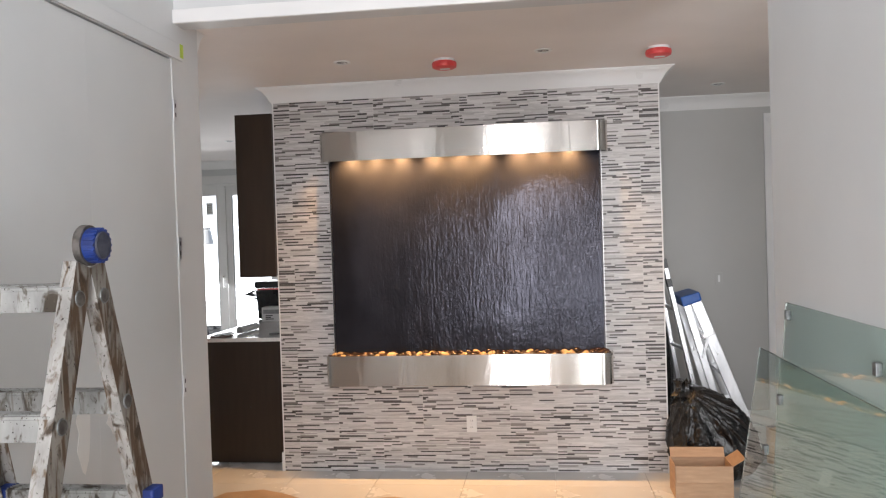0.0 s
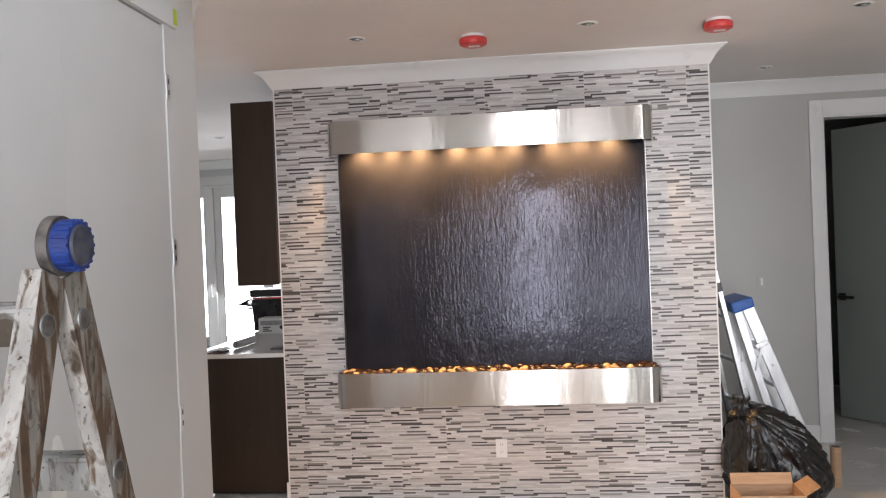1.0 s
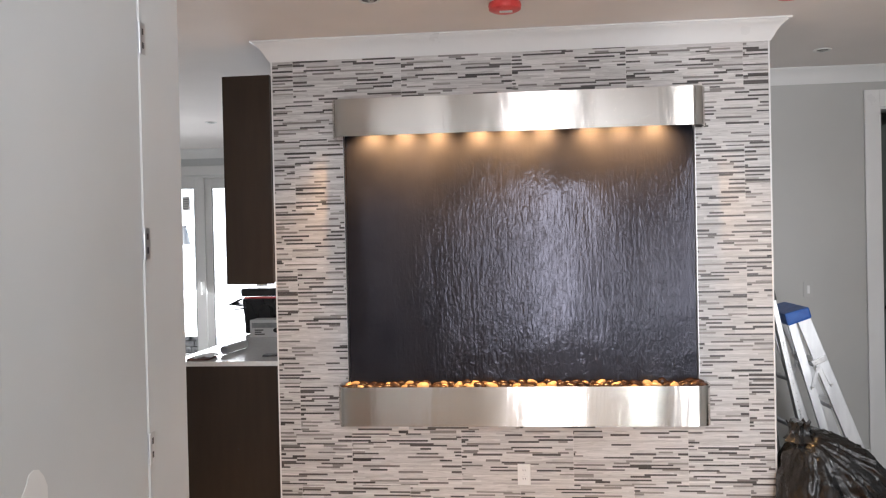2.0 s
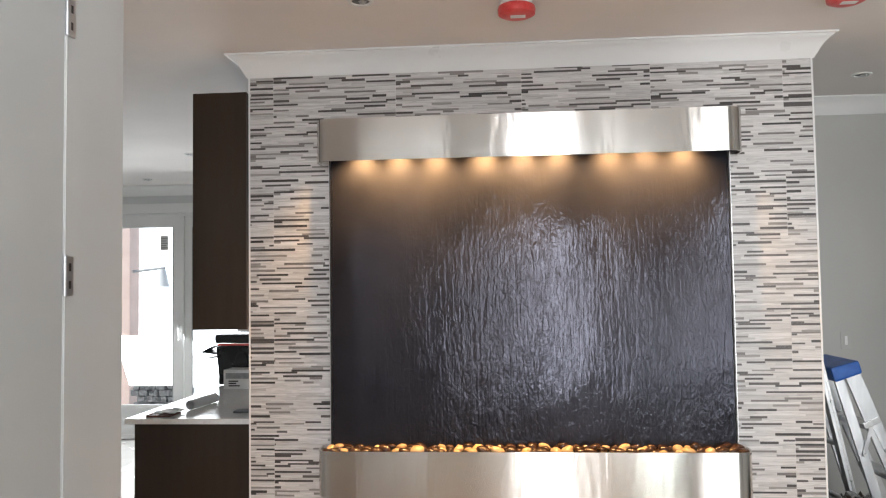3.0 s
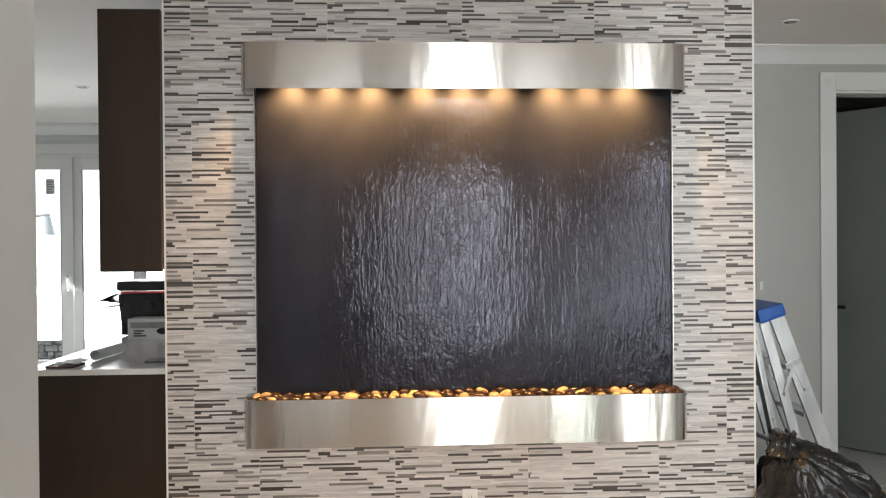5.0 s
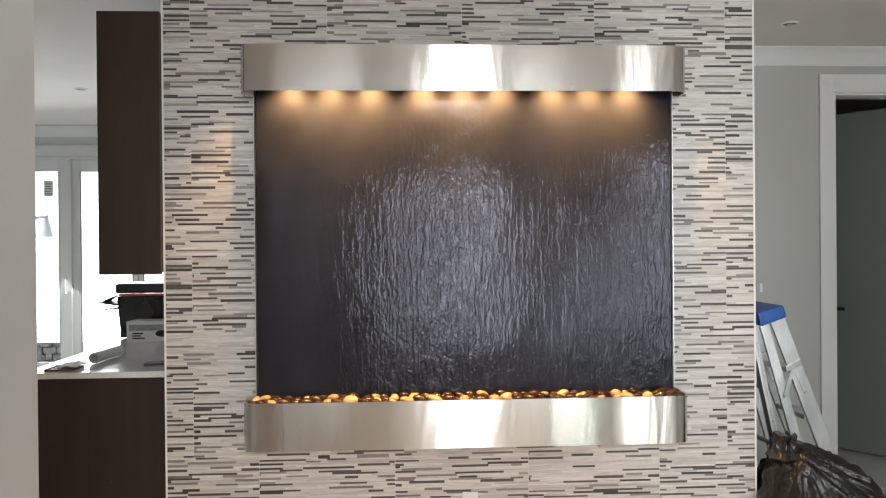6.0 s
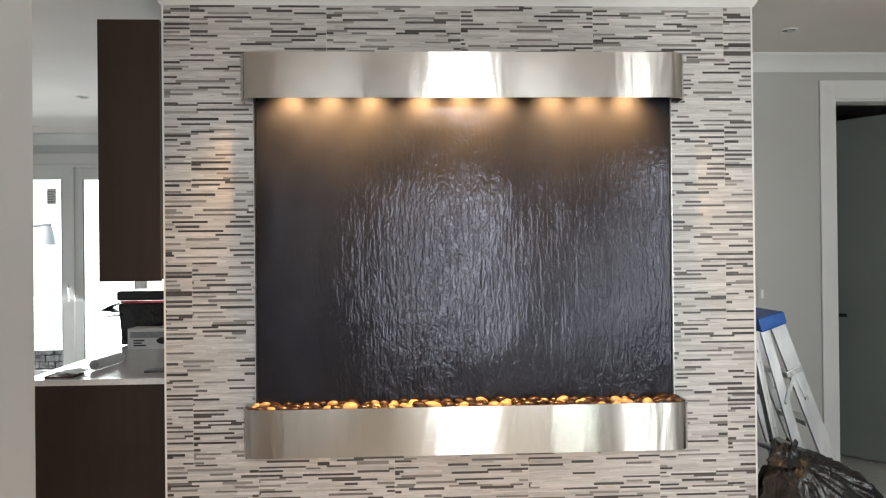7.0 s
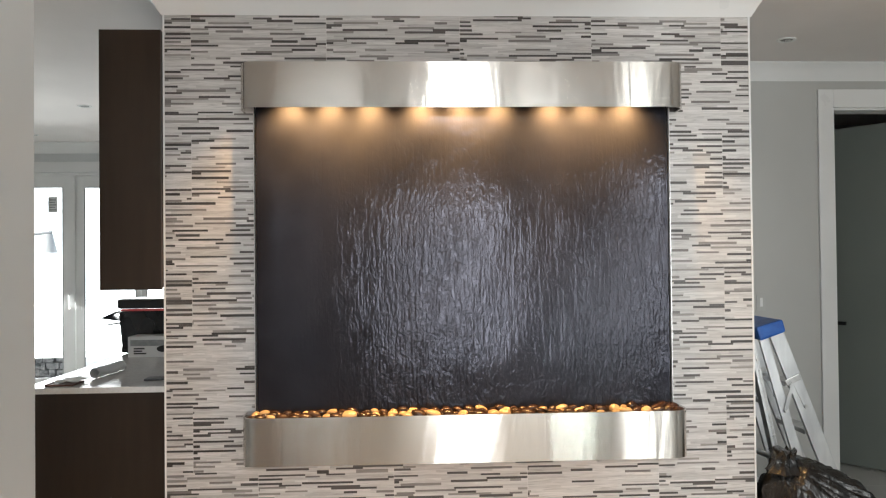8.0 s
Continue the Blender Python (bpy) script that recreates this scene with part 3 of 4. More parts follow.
hall_door(-3.33, -2.6104, False)
hall_door(-2.6100, -1.9015, True)
setting("trim_door_head", boxes((LX, LX + 0.016, -3.42, -1.80, 2.522, 2.60), bevel=0.003), WHITE, "white flat head casing over the cupboard doors", "trim")
setting("trim_door_jamb", boxes((LX, LX + 0.003, -1.898, -1.80, 0, 2.522)), WHITE, "white flat side casing of the cupboard doors", "trim")
solo("masking_tape", boxes((LX + 0.0162, LX + 0.0168, -1.835, -1.80, 2.535, 2.60)), LIME, "strip of lime green masking tape on the casing", "tape")
for y, z, w, h in ((-2.72, 0.95, 0.10, 0.34), (-2.50, 0.98, 0.13, 0.20)):
    ring = [(w * (0.42 + 0.25 * noise.noise((k * 0.9, y, 1))) * math.cos(k * math.tau / 16), h * (0.45 + 0.25 * noise.noise((k * 0.8, 2, z))) * math.sin(k * math.tau / 16)) for k in range(16)]
    bm = prism(bmesh.new(), ring, 0, 0.0012)
    bm.transform(Matrix.Translation((LX - 0.0019, y, z)) @ Matrix(((0, 0, 1, 0), (1, 0, 0, 0), (0, 1, 0, 0), (0, 0, 0, 1))))
    solo("filler_smear", bm, PLASTIC_W, "white smear of filler on the door", "filler", "filler smears")

# ---- multi-position ladder by the cupboard ----
AX, AY, AZ = -0.522, -3.695, 1.638  # hinge of the near rail pair
ladder = thing("folding_ladder", "worn aluminium folding ladder splashed with paint, standing open", "ladder", (AX, AY, 0), "ladders")
WID = 0.40


def rail_at(sign, z):
    """Middle of a rail's width at a height; sign -1 runs to the hall, 1 to the water wall."""
    return AY + sign * (0.035 + (AZ - 0.07 - z) * (0.345 if sign < 0 else 0.29))


def leg(sign, x, flare):
    z1, z0 = AZ - 0.045, 0.03
    a, b = Vector((x, rail_at(sign, z1), z1)), Vector((x + flare, rail_at(sign, z0), z0))
    d = (b - a).normalized()
    side = (Vector((0, 1, 0)) - d * d.y).normalized()
    inn = -1 if x > -0.7 else 1
    # open channel section: a web with two flanges turned inwards
    prof = [(0.004 * -inn, -0.034), (0.004 * -inn, 0.034), (0.030 * inn, 0.034), (0.030 * inn, 0.028), (-0.003 * -inn, 0.028), (-0.003 * -inn, -0.028), (0.030 * inn, -0.028), (0.030 * inn, -0.034)]
    bm = bmesh.new()
    rings = [[bm.verts.new(p + Vector((u, 0, 0)) + side * w) for u, w in prof] for p in (a, b)]
    for i in range(8):
        bm.faces.new((rings[0][i], rings[0][(i + 1) % 8], rings[1][(i + 1) % 8], rings[1][i]))
    bm.faces.new(rings[0][::-1]), bm.faces.new(rings[1])
    bmesh.ops.recalc_face_normals(bm, faces=bm.faces)
    bmesh.ops.bevel(bm, geom=list(bm.edges), offset=0.0012, segments=1, affect="EDGES")
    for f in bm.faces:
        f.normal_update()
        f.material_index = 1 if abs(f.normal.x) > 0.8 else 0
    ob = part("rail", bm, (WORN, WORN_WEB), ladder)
    face = 0.006 if x > -0.7 else -0.006
    for z in (1.514, 1.235, 0.955, 0.675, 0.395):
        y = rail_at(sign, z)
        fx = x + flare * (AZ - z) / AZ
        bm = cyl(bmesh.new(), (fx, y, z), (fx + face * 0.95, y, z), 0.021, 0.019, 20)
        cap = part("rung_end", smooth(bm), CLIP, ob, "crimped rung end")
        part("rung_hole", cyl(bmesh.new(), (fx + face * 0.95, y, z), (fx + face * 1.05, y, z), 0.0165, 0.0165, 18), GRIME, cap)
    part("lock_tab", boxes((x + flare * 0.35 - 0.02, x + flare * 0.35 + 0.034, rail_at(sign, 0.97) - 0.026, rail_at(sign, 0.97) + 0.036, 0.950, 0.988), bevel=0.006), BLUE, ob, "blue plastic lock tab")
    part("foot", boxes((x + flare - 0.03, x + flare + 0.03, rail_at(sign, 0.02) - 0.045, rail_at(sign, 0.02) + 0.045, 0.0, 0.045), bevel=0.006), BLACKP, ob)


for x, fl in ((AX, 0.03), (AX - WID, -0.03)):
    for sign in (-1, 1):
        leg(sign, x, fl)
    face = 1 if x == AX else -1
    bm = cyl(bmesh.new(), (x - 0.012 * face, AY, AZ), (x + 0.006 * face, AY, AZ), 0.050, 0.049, 32)
    hinge = part("hinge_disc", smooth(bm), GRIME, ladder, "grimy hinge disc")
    bm = cyl(bmesh.new(), (x + 0.006 * face, AY, AZ), (x + 0.036 * face, AY, AZ), 0.042, 0.039, 40)
    part("knob", smooth(bm, 30), BLUE, hinge, "scuffed blue release knob")
    bm = bmesh.new()
    for k in range(18):
        a = k * math.tau / 18
        add_box(bm, -0.014, 0.014, -0.003, 0.003, -0.003, 0.0016, 0.001, 0, pose(x + 0.022 * face, AY + 0.0400 * math.cos(a), AZ + 0.0400 * math.sin(a), math.degrees(a) + 90))
    part("grip_ribs", bm, BLUE, hinge)
    part("hub", smooth(cyl(bmesh.new(), (x + 0.036 * face, AY, AZ), (x + 0.040 * face, AY, AZ), 0.034, 0.031, 28)), HUBM, hinge, "dusty dark hub face")
for sign in (-1, 1):
    for z in (1.514, 1.235, 0.955, 0.675, 0.395):
        y = rail_at(sign, z)
        bm = bmesh.new()
        add_box(bm, AX - WID, AX, y - 0.028, y + 0.028, z + 0.022, z + 0.030, 0.002)
        add_box(bm, AX - WID, AX, y - 0.028, y - 0.022, z - 0.028, z + 0.022, 0.001)
        add_box(bm, AX - WID, AX, y + 0.022, y + 0.028, z - 0.028, z + 0.022, 0.001)
        for k in range(4):
            add_box(bm, AX - WID, AX, y - 0.021 + k * 0.012, y - 0.017 + k * 0.012, z + 0.030, z + 0.0325)
        part("rung", bm, WORN_RUNG, ladder)

# ---- glass railing panels leaning on the end wall ----


def glass_panel(y0, y1, xb, xt, zt, thickness, clips):
    p = thing("glass_panel", "green-tinted railing glass panel leaning on the wall", "glass panel", ((xb + xt) / 2, (y0 + y1) / 2, 0), "railing glass panels")
    bm = beam(bmesh.new(), (xb, (y0 + y1) / 2, 0.004), (xt, (y0 + y1) / 2, zt), y1 - y0, thickness, (0, 1, 0), 0.0015)
    pane = part("pane", bm, GREEN_GLASS, p)
    pane.visible_shadow = False
    for y, z in clips:
        x = xb + (xt - xb) * z / zt
        part("clip", boxes((x - 0.012, x + 0.012, y - 0.013, y + 0.013, z - 0.017, z + 0.017), bevel=0.003), CLIP, p, "grey metal glass clip")


glass_panel(-3.95, -2.63, 1.28, 1.389, 1.372, 0.010, ((-2.66, 1.33), (-3.40, 1.27), (-3.85, 0.2)))
glass_panel(-3.80, -2.385, 1.18, 1.362, 1.182, 0.010, ((-2.70, 1.05), (-2.62, 0.86), (-3.7, 0.2)))

# ---- corner by the tiled wall: bag, box, stepladders ----


def bin_bag():
    """A sack gathered at its neck: folds run out from the neck and break into crumples."""
    bm = bmesh.new()
    bmesh.ops.create_icosphere(bm, subdivisions=6, radius=1.0)
    neck = Vector((1.455, -0.12, 0.60))
    sq = lambda a, e: math.copysign(abs(a) ** e, a)
    for v in bm.verts:
        p = v.co.copy()
        side = (p.x + 1) / 2
        f = 1 + 0.10 * noise.fractal(p * 1.5 + Vector((2, 0, 0)), 1.0, 2.0, 4)
        top = 0.635 - 0.38 * max(0.0, side - 0.28) ** 1.25
        z = top * 0.5 * (1 + sq(p.z, 0.75)) * (1 + 0.35 * (f - 1))
        q = Vector((1.648 + 0.278 * sq(p.x, 0.8) * f, -0.055 + 0.232 * sq(p.y, 0.8) * f, z))
        d = q - neck
        r = d.length
        turn = math.atan2(d.z, d.x) + 0.5 * math.atan2(d.y, math.hypot(d.x, d.z))
        fold = noise.noise(Vector((turn * 5.5, r * 2.2, 3.0))) + 0.6 * noise.noise(Vector((turn * 12.0, r * 3.5, 8.0)))
        crease = 1 - min(1.0, abs(fold) * 2.4)
        crumple = noise.ridged_multi_fractal(q * 7.0 + Vector((0, 0, r * 3)), 0.9, 2.1, 4, 1.0, 2.0) - 1.1
        n = Vector((p.x / 0.295, p.y / 0.25, p.z / 0.3)).normalized()
        q += n * (0.026 * crease * min(1.0, 0.35 + r * 2.0) + 0.010 * crumple)
        v.co = Vector((q.x, q.y, max(0.0, q.z - 0.02)))
    return smooth(bm, 70)


bag = thing("bin_bag", "full black plastic bin bag with crumpled shiny folds", "bin bag", (1.70, -0.10, 0))
part("sack", bin_bag(), BAG, bag)
bm = bmesh.new()
rings = []
for k in range(9):
    h = k / 8
    r = 0.055 * (1.45 - 1.9 * h + 1.45 * h * h)
    rings.append([bm.verts.new((1.455 - 0.01 * h + r * (1 + 0.16 * math.sin(a * 1.57 * 3 + 2 * h)) * math.cos(a * math.tau / 28), -0.10 + r * (1 + 0.16 * math.sin(a * 1.57 * 3 + 2 * h)) * math.sin(a * math.tau / 28), 0.545 + 0.095 * h + 0.012 * h * math.sin(a * 2.1))) for a in range(28)])
for r0, r1 in zip(rings, rings[1:]):
    for i in range(28):
        bm.faces.new((r0[i], r0[(i + 1) % 28], r1[(i + 1) % 28], r1[i]))
bm.faces.new(rings[-1])
bmesh.ops.recalc_face_normals(bm, faces=bm.faces)
part("tied_neck", smooth(bm, 60), BAG, bag)
tube = thing("cardboard_tube", "short brown cardboard tube standing on the floor", "tube", (2.10, 0.25, 0))
bm = bmesh.new()
prism(bm, [(2.10 + 0.032 * math.cos(k * math.tau / 24), 0.25 + 0.032 * math.sin(k * math.tau / 24)) for k in range(24)], 0, 0.25)
part("tube_wall", smooth(bm, 40), CARD, tube)
# black disc on the closed top, painted in for the shaded hollow
part("tube_hollow_shade", cyl(bmesh.new(), (2.10, 0.25, 0.2485), (2.10, 0.25, 0.2505), 0.026, 0.026, 20), BLACKP, tube)


def carton():
    b = thing("cardboard_box", "small open brown cardboard box on the floor", "box", (1.49, -0.50, 0))
    x0, x1, y0, y1, h, w = 1.315, 1.655, -0.56, -0.34, 0.205, 0.004
    part("front_wall", boxes((x0, x1, y0, y0 + w, 0.01, h)), CARD, b)
    part("back_wall", boxes((x0, x1, y1 - w, y1, 0.01, h)), CARD, b)
    part("side_wall", boxes((x0, x0 + w, y0 + w, y1 - w, 0.01, h)), CARD, b)
    part("side_wall", boxes((x1 - w, x1, y0 + w, y1 - w, 0.01, h)), CARD, b)
    part("bottom", boxes((x0, x1, y0, y1, 0.005, 0.01)), CARD, b)
    part("flap", beam(bmesh.new(), (1.485, y1 - 0.01, h), (1.485, y1 + 0.02, h + 0.055), 0.33, 0.003, (1, 0, 0)), CARD, b)
    part("flap", beam(bmesh.new(), (x1, -0.45, h - 0.002), (x1 + 0.075, -0.45, h + 0.045), 0.21, 0.003, (0, 1, 0)), CARD, b)
    part("flap", beam(bmesh.new(), (1.485, y0 - 0.002, h), (1.485, y0 - 0.03, h - 0.09), 0.33, 0.003, (1, 0, 0)), CARD, b)


carton()


def stepladder():
    s = thing("stepladder", "folded aluminium stepladder with a blue top cap leaning beside the wall", "ladder", (1.82, 0.51, 0), "ladders")
    ys = (0.34, 0.68)
    bm = bmesh.new()
    m = Matrix.Translation((1.590, 0.51, 1.142)) @ pose(0, 0, 0, 0, -16, 0)
    add_box(bm, -0.070, 0.070, -0.205, 0.205, -0.030, 0.034, 0.012, 0, m)
    for v in bm.verts:
        if v.co.z < 1.14:
            v.co.z -= 0.03 * max(0, 1 - abs(v.co.x - 1.590) / 0.07)
    part("top_cap", bm, CAPBLUE, s, "blue plastic top cap")
    dn = (Vector((2.045, 0.10, 0.02)) - Vector((1.620, 0.10, 1.14))).normalized()
    for y in ys:
        a = Vector((1.620, y, 1.14))
        b = a + dn * (1.12 / -dn.z)
        bm = beam(bmesh.new(), a, b, 0.075, 0.022, (1, 0, 0), 0.003)
        rail = part("front_rail", bm, ALU, s)
        part("foot", boxes((b.x - 0.045, b.x + 0.045, y - 0.02, y + 0.02, 0.0, 0.05), bevel=0.006), BLACKP, rail)
        a2 = Vector((1.558, y + 0.015, 1.13))
        dn2 = (Vector((1.86, y, 0.02)) - a2).normalized()
        b2 = a2 + dn2 * (1.11 / -dn2.z)
        rail = part("rear_rail", beam(bmesh.new(), a2, b2, 0.048, 0.020, (1, 0, 0), 0.003), ALU, s)
        part("foot", boxes((b2.x - 0.03, b2.x + 0.03, y - 0.005, y + 0.035, 0.0, 0.05), bevel=0.006), BLACKP, rail)
        f = lambda k: a + dn * k
        g = lambda k: a2 + dn2 * k
        mid = (f(0.30) + g(0.30)) / 2 + Vector((0.025, -0.016, 0.035))
        br = part("spreader", beam(bmesh.new(), f(0.415) + Vector((0, -0.014, 0)), mid, 0.016, 0.005, (1, 0, 0)), ALU, s)
        part("spreader_arm", beam(bmesh.new(), g(0.415) + Vector((0, -0.018, 0)), mid + Vector((0, -0.004, 0)), 0.018, 0.005, (1, 0, 0)), ALU, br)
        part("spreader_joint", beam(bmesh.new(), mid + Vector((-0.04, -0.006, -0.015)), mid + Vector((0.035, -0.006, 0.02)), 0.03, 0.012, (0, 0, 1), 0.003), HINGE_M, br)
        for k in (0.415,):
            part("rivet", cyl(bmesh.new(), f(k) + Vector((0, -0.016, 0)), f(k) + Vector((0, -0.022, 0)), 0.010, 0.008, 12), HINGE_M, br)
            part("rivet", cyl(bmesh.new(), g(k) + Vector((0, -0.020, 0)), g(k) + Vector((0, -0.026, 0)), 0.010, 0.008, 12), HINGE_M, br)
    for k in (0.30, 0.56, 0.82):
        c = Vector((1.620, 0, 1.14)) + dn * k
        part("step", boxes((c.x - 0.045, c.x + 0.035, ys[0] + 0.01, ys[1] - 0.01, c.z - 0.012, c.z + 0.012), bevel=0.003), ALU, s)


stepladder()


def pole_ladder():
    s = thing("straight_ladder", "narrow aluminium ladder with black taped rail tops", "ladder", (1.52, 0.35, 0), "ladders")
    for x0, x1, y in ((1.405, 1.70, 0.30), (1.400, 1.62, 0.66)):
        a, b = Vector((x0, y, 1.43)), Vector((x1, y, 0.0))
        d = (b - a).normalized()
        rail = part("rail", beam(bmesh.new(), a, b, 0.030, 0.055, (1, 0, 0), 0.003), ALU, s)
        part("rail_groove", beam(bmesh.new(), a + d * 0.22 + Vector((0.004, -0.0285, 0)), b + Vector((0.004, -0.0285, 0)) - d * 0.05, 0.010, 0.004, (1, 0, 0)), HINGE_M, rail)
        part("tape_band", beam(bmesh.new(), a - d * 0.002, a + d * 0.065, 0.034, 0.059, (1, 0, 0), 0.003), BLACKP, rail, "black tape")
        part("tape_band", beam(bmesh.new(), a + d * 0.14, a + d * 0.20, 0.036, 0.061, (1, 0, 0), 0.003), BLACKP, rail, "black tape")
    for k in (0.25, 0.45, 0.65, 0.85):
        part("rung", smooth(cyl(bmesh.new(), (1.405 + 0.295 * k, 0.30, 1.43 * (1 - k)), (1.400 + 0.22 * k, 0.66, 1.43 * (1 - k)), 0.014, 0.014, 12)), ALU, s)
    for z in (1.0, 0.62, 0.55):
        x = 1.405 + 0.295 * (1.43 - z) / 1.43
        part("bolt", cyl(bmesh.new(), (x + 0.005, 0.272, z), (x + 0.005, 0.264, z), 0.009, 0.007, 10), HINGE_M, s)


pole_ladder()
tagged(part_bundle := thing("plastic_bundle", "dark plastic sheet bundled behind the ladder", "plastic sheet", (1.45, 0.85, 0)))
bm = bmesh.new()
bmesh.ops.create_icosphere(bm, subdivisions=3, radius=1.0)
for v in bm.verts:
    f = 1 + 0.35 * noise.noise(v.co * 2.3)
    v.co = Vector((1.455 + 0.075 * v.co.x * f, 0.85 + 0.13 * v.co.y * f, 0.50 + 0.50 * v.co.z * (1 if v.co.z < 0 else f)))
part("wrap", smooth(bm, 60), BAG, part_bundle)

# switch on the grey wall
sw = thing("light_switch", "small grey switch plate with a white rocker", "switch", (1.995, RY, 1.222))
part("cover_plate", boxes((1.965, 2.025, RY - 0.006, RY, 1.170, 1.275), bevel=0.002), GREY, sw)
part("rocker", boxes((1.987, 2.003, RY - 0.011, RY - 0.006, 1.195, 1.250), bevel=0.0015), TRIM, sw)

# ---- doorway and open door ----
setting("trim_doorway", boxes((DX0 - 0.097, DX0, RY - 0.018, RY, 0, DZ + 0.115), (DX1, DX1 + 0.115, RY - 0.018, RY, 0, DZ + 0.115), (DX0, DX1, RY - 0.018, RY, DZ, DZ + 0.115), bevel=0.003), TRIM, "wide flat white casing round the doorway", "trim")
setting("trim_jamb", boxes((DX0, DX0 + 0.014, RY, RY + 0.14, 0, DZ), (DX1 - 0.014, DX1, RY, RY + 0.14, 0, DZ), (DX0 + 0.014, DX1 - 0.014, RY, RY + 0.14, DZ - 0.014, DZ)), TRIM, "white jamb lining of the doorway", "trim")
door = tagged(thing("open_door", "grey flush interior door standing open into a dark room", "door", (DX1 - 0.02, RY + 0.15, 0)), kind="")
HA = Matrix.Translation((DX1 - 0.02, RY + 0.15, 0)) @ pose(0, 0, 0, 0, 0, 180 - 54)
bm = bmesh.new()
add_box(bm, 0, 0.82, -0.019, 0.019, 0.012, DZ - 0.02, 0.002, 0, HA)
leafo = part("leaf", bm, ROOMDOOR, door)
bm = bmesh.new()
add_box(bm, 0.735, 0.795, 0.019, 0.028, 0.995, 1.055, 0.002, 0, HA)
part("rosette", bm, BLACKP, leafo)
bm = bmesh.new()
add_box(bm, 0.755, 0.775, 0.026, 0.060, 1.015, 1.035, 0.003, 0, HA)
add_box(bm, 0.645, 0.78, 0.050, 0.070, 1.012, 1.038, 0.004, 0, HA)
part("lever_handle", bm, BLACKP, leafo, "black lever handle")

# ---- kitchen end ----
CT = 0.936  # top of the worktop
cab = thing("base_cabinet", "dark espresso base cabinet run with plain end panel", "cabinet", (-1.60, 1.1, 0))
part("end_panel", boxes((-1.975, -1.327, 0.172, 0.192, 0.012, 0.908), bevel=0.0015), ESPRESSO, cab)
part("body", boxes((-1.957, -1.327, 0.192, 2.25, 0.10, 0.906)), ESPRESSO, cab)
part("plinth", boxes((-1.90, -1.34, 0.21, 2.23, 0.0, 0.10)), BLACKP, cab)
for k in range(3):
    y0 = 0.200 + k * 0.684
    d = part("door", boxes((-1.977, -1.958, y0, y0 + 0.680, 0.105, 0.902), bevel=0.0015), ESPRESSO, cab)
    part("handle", boxes((-2.007, -1.997, y0 + 0.60, y0 + 0.612, 0.58, 0.78), (-1.998, -1.977, y0 + 0.60, y0 + 0.612, 0.60, 0.612), (-1.998, -1.977, y0 + 0.60, y0 + 0.612, 0.75, 0.762)), HINGE_M, d)
part("screw_cap", cyl(bmesh.new(), (-1.62, 0.172, 0.42), (-1.62, 0.1705, 0.42), 0.005, 0.005, 10), BLACKP, cab)

top = thing("countertop", "polished white quartz worktop on the base cabinets", "worktop", (-1.67, 1.2, 0.908))
part("slab", boxes((-2.02, -1.322, 0.150, 2.27, 0.908, CT), bevel=0.003), QUARTZ, top)
part("side_splash", boxes((-1.334, -1.322, 0.30, 2.27, CT, CT + 0.02), bevel=0.002), QUARTZ, top)
up = thing("wall_cabinet", "tall dark espresso wall cabinet with plain end panel", "cabinet", (-1.45, 1.0, 1.39))
part("end_panel", boxes((-1.590, -1.320, -0.028, -0.010, 1.391, 2.548), bevel=0.0015), ESPRESSO, up)
part("body", boxes((-1.572, -1.320, -0.010, 2.05, 1.400, 2.545)), ESPRESSO, up)
for k in range(3):
    part("door", boxes((-1.592, -1.573, -0.008 + k * 0.686, 0.674 + k * 0.686, 1.393, 2.545), bevel=0.0015), ESPRESSO, up)


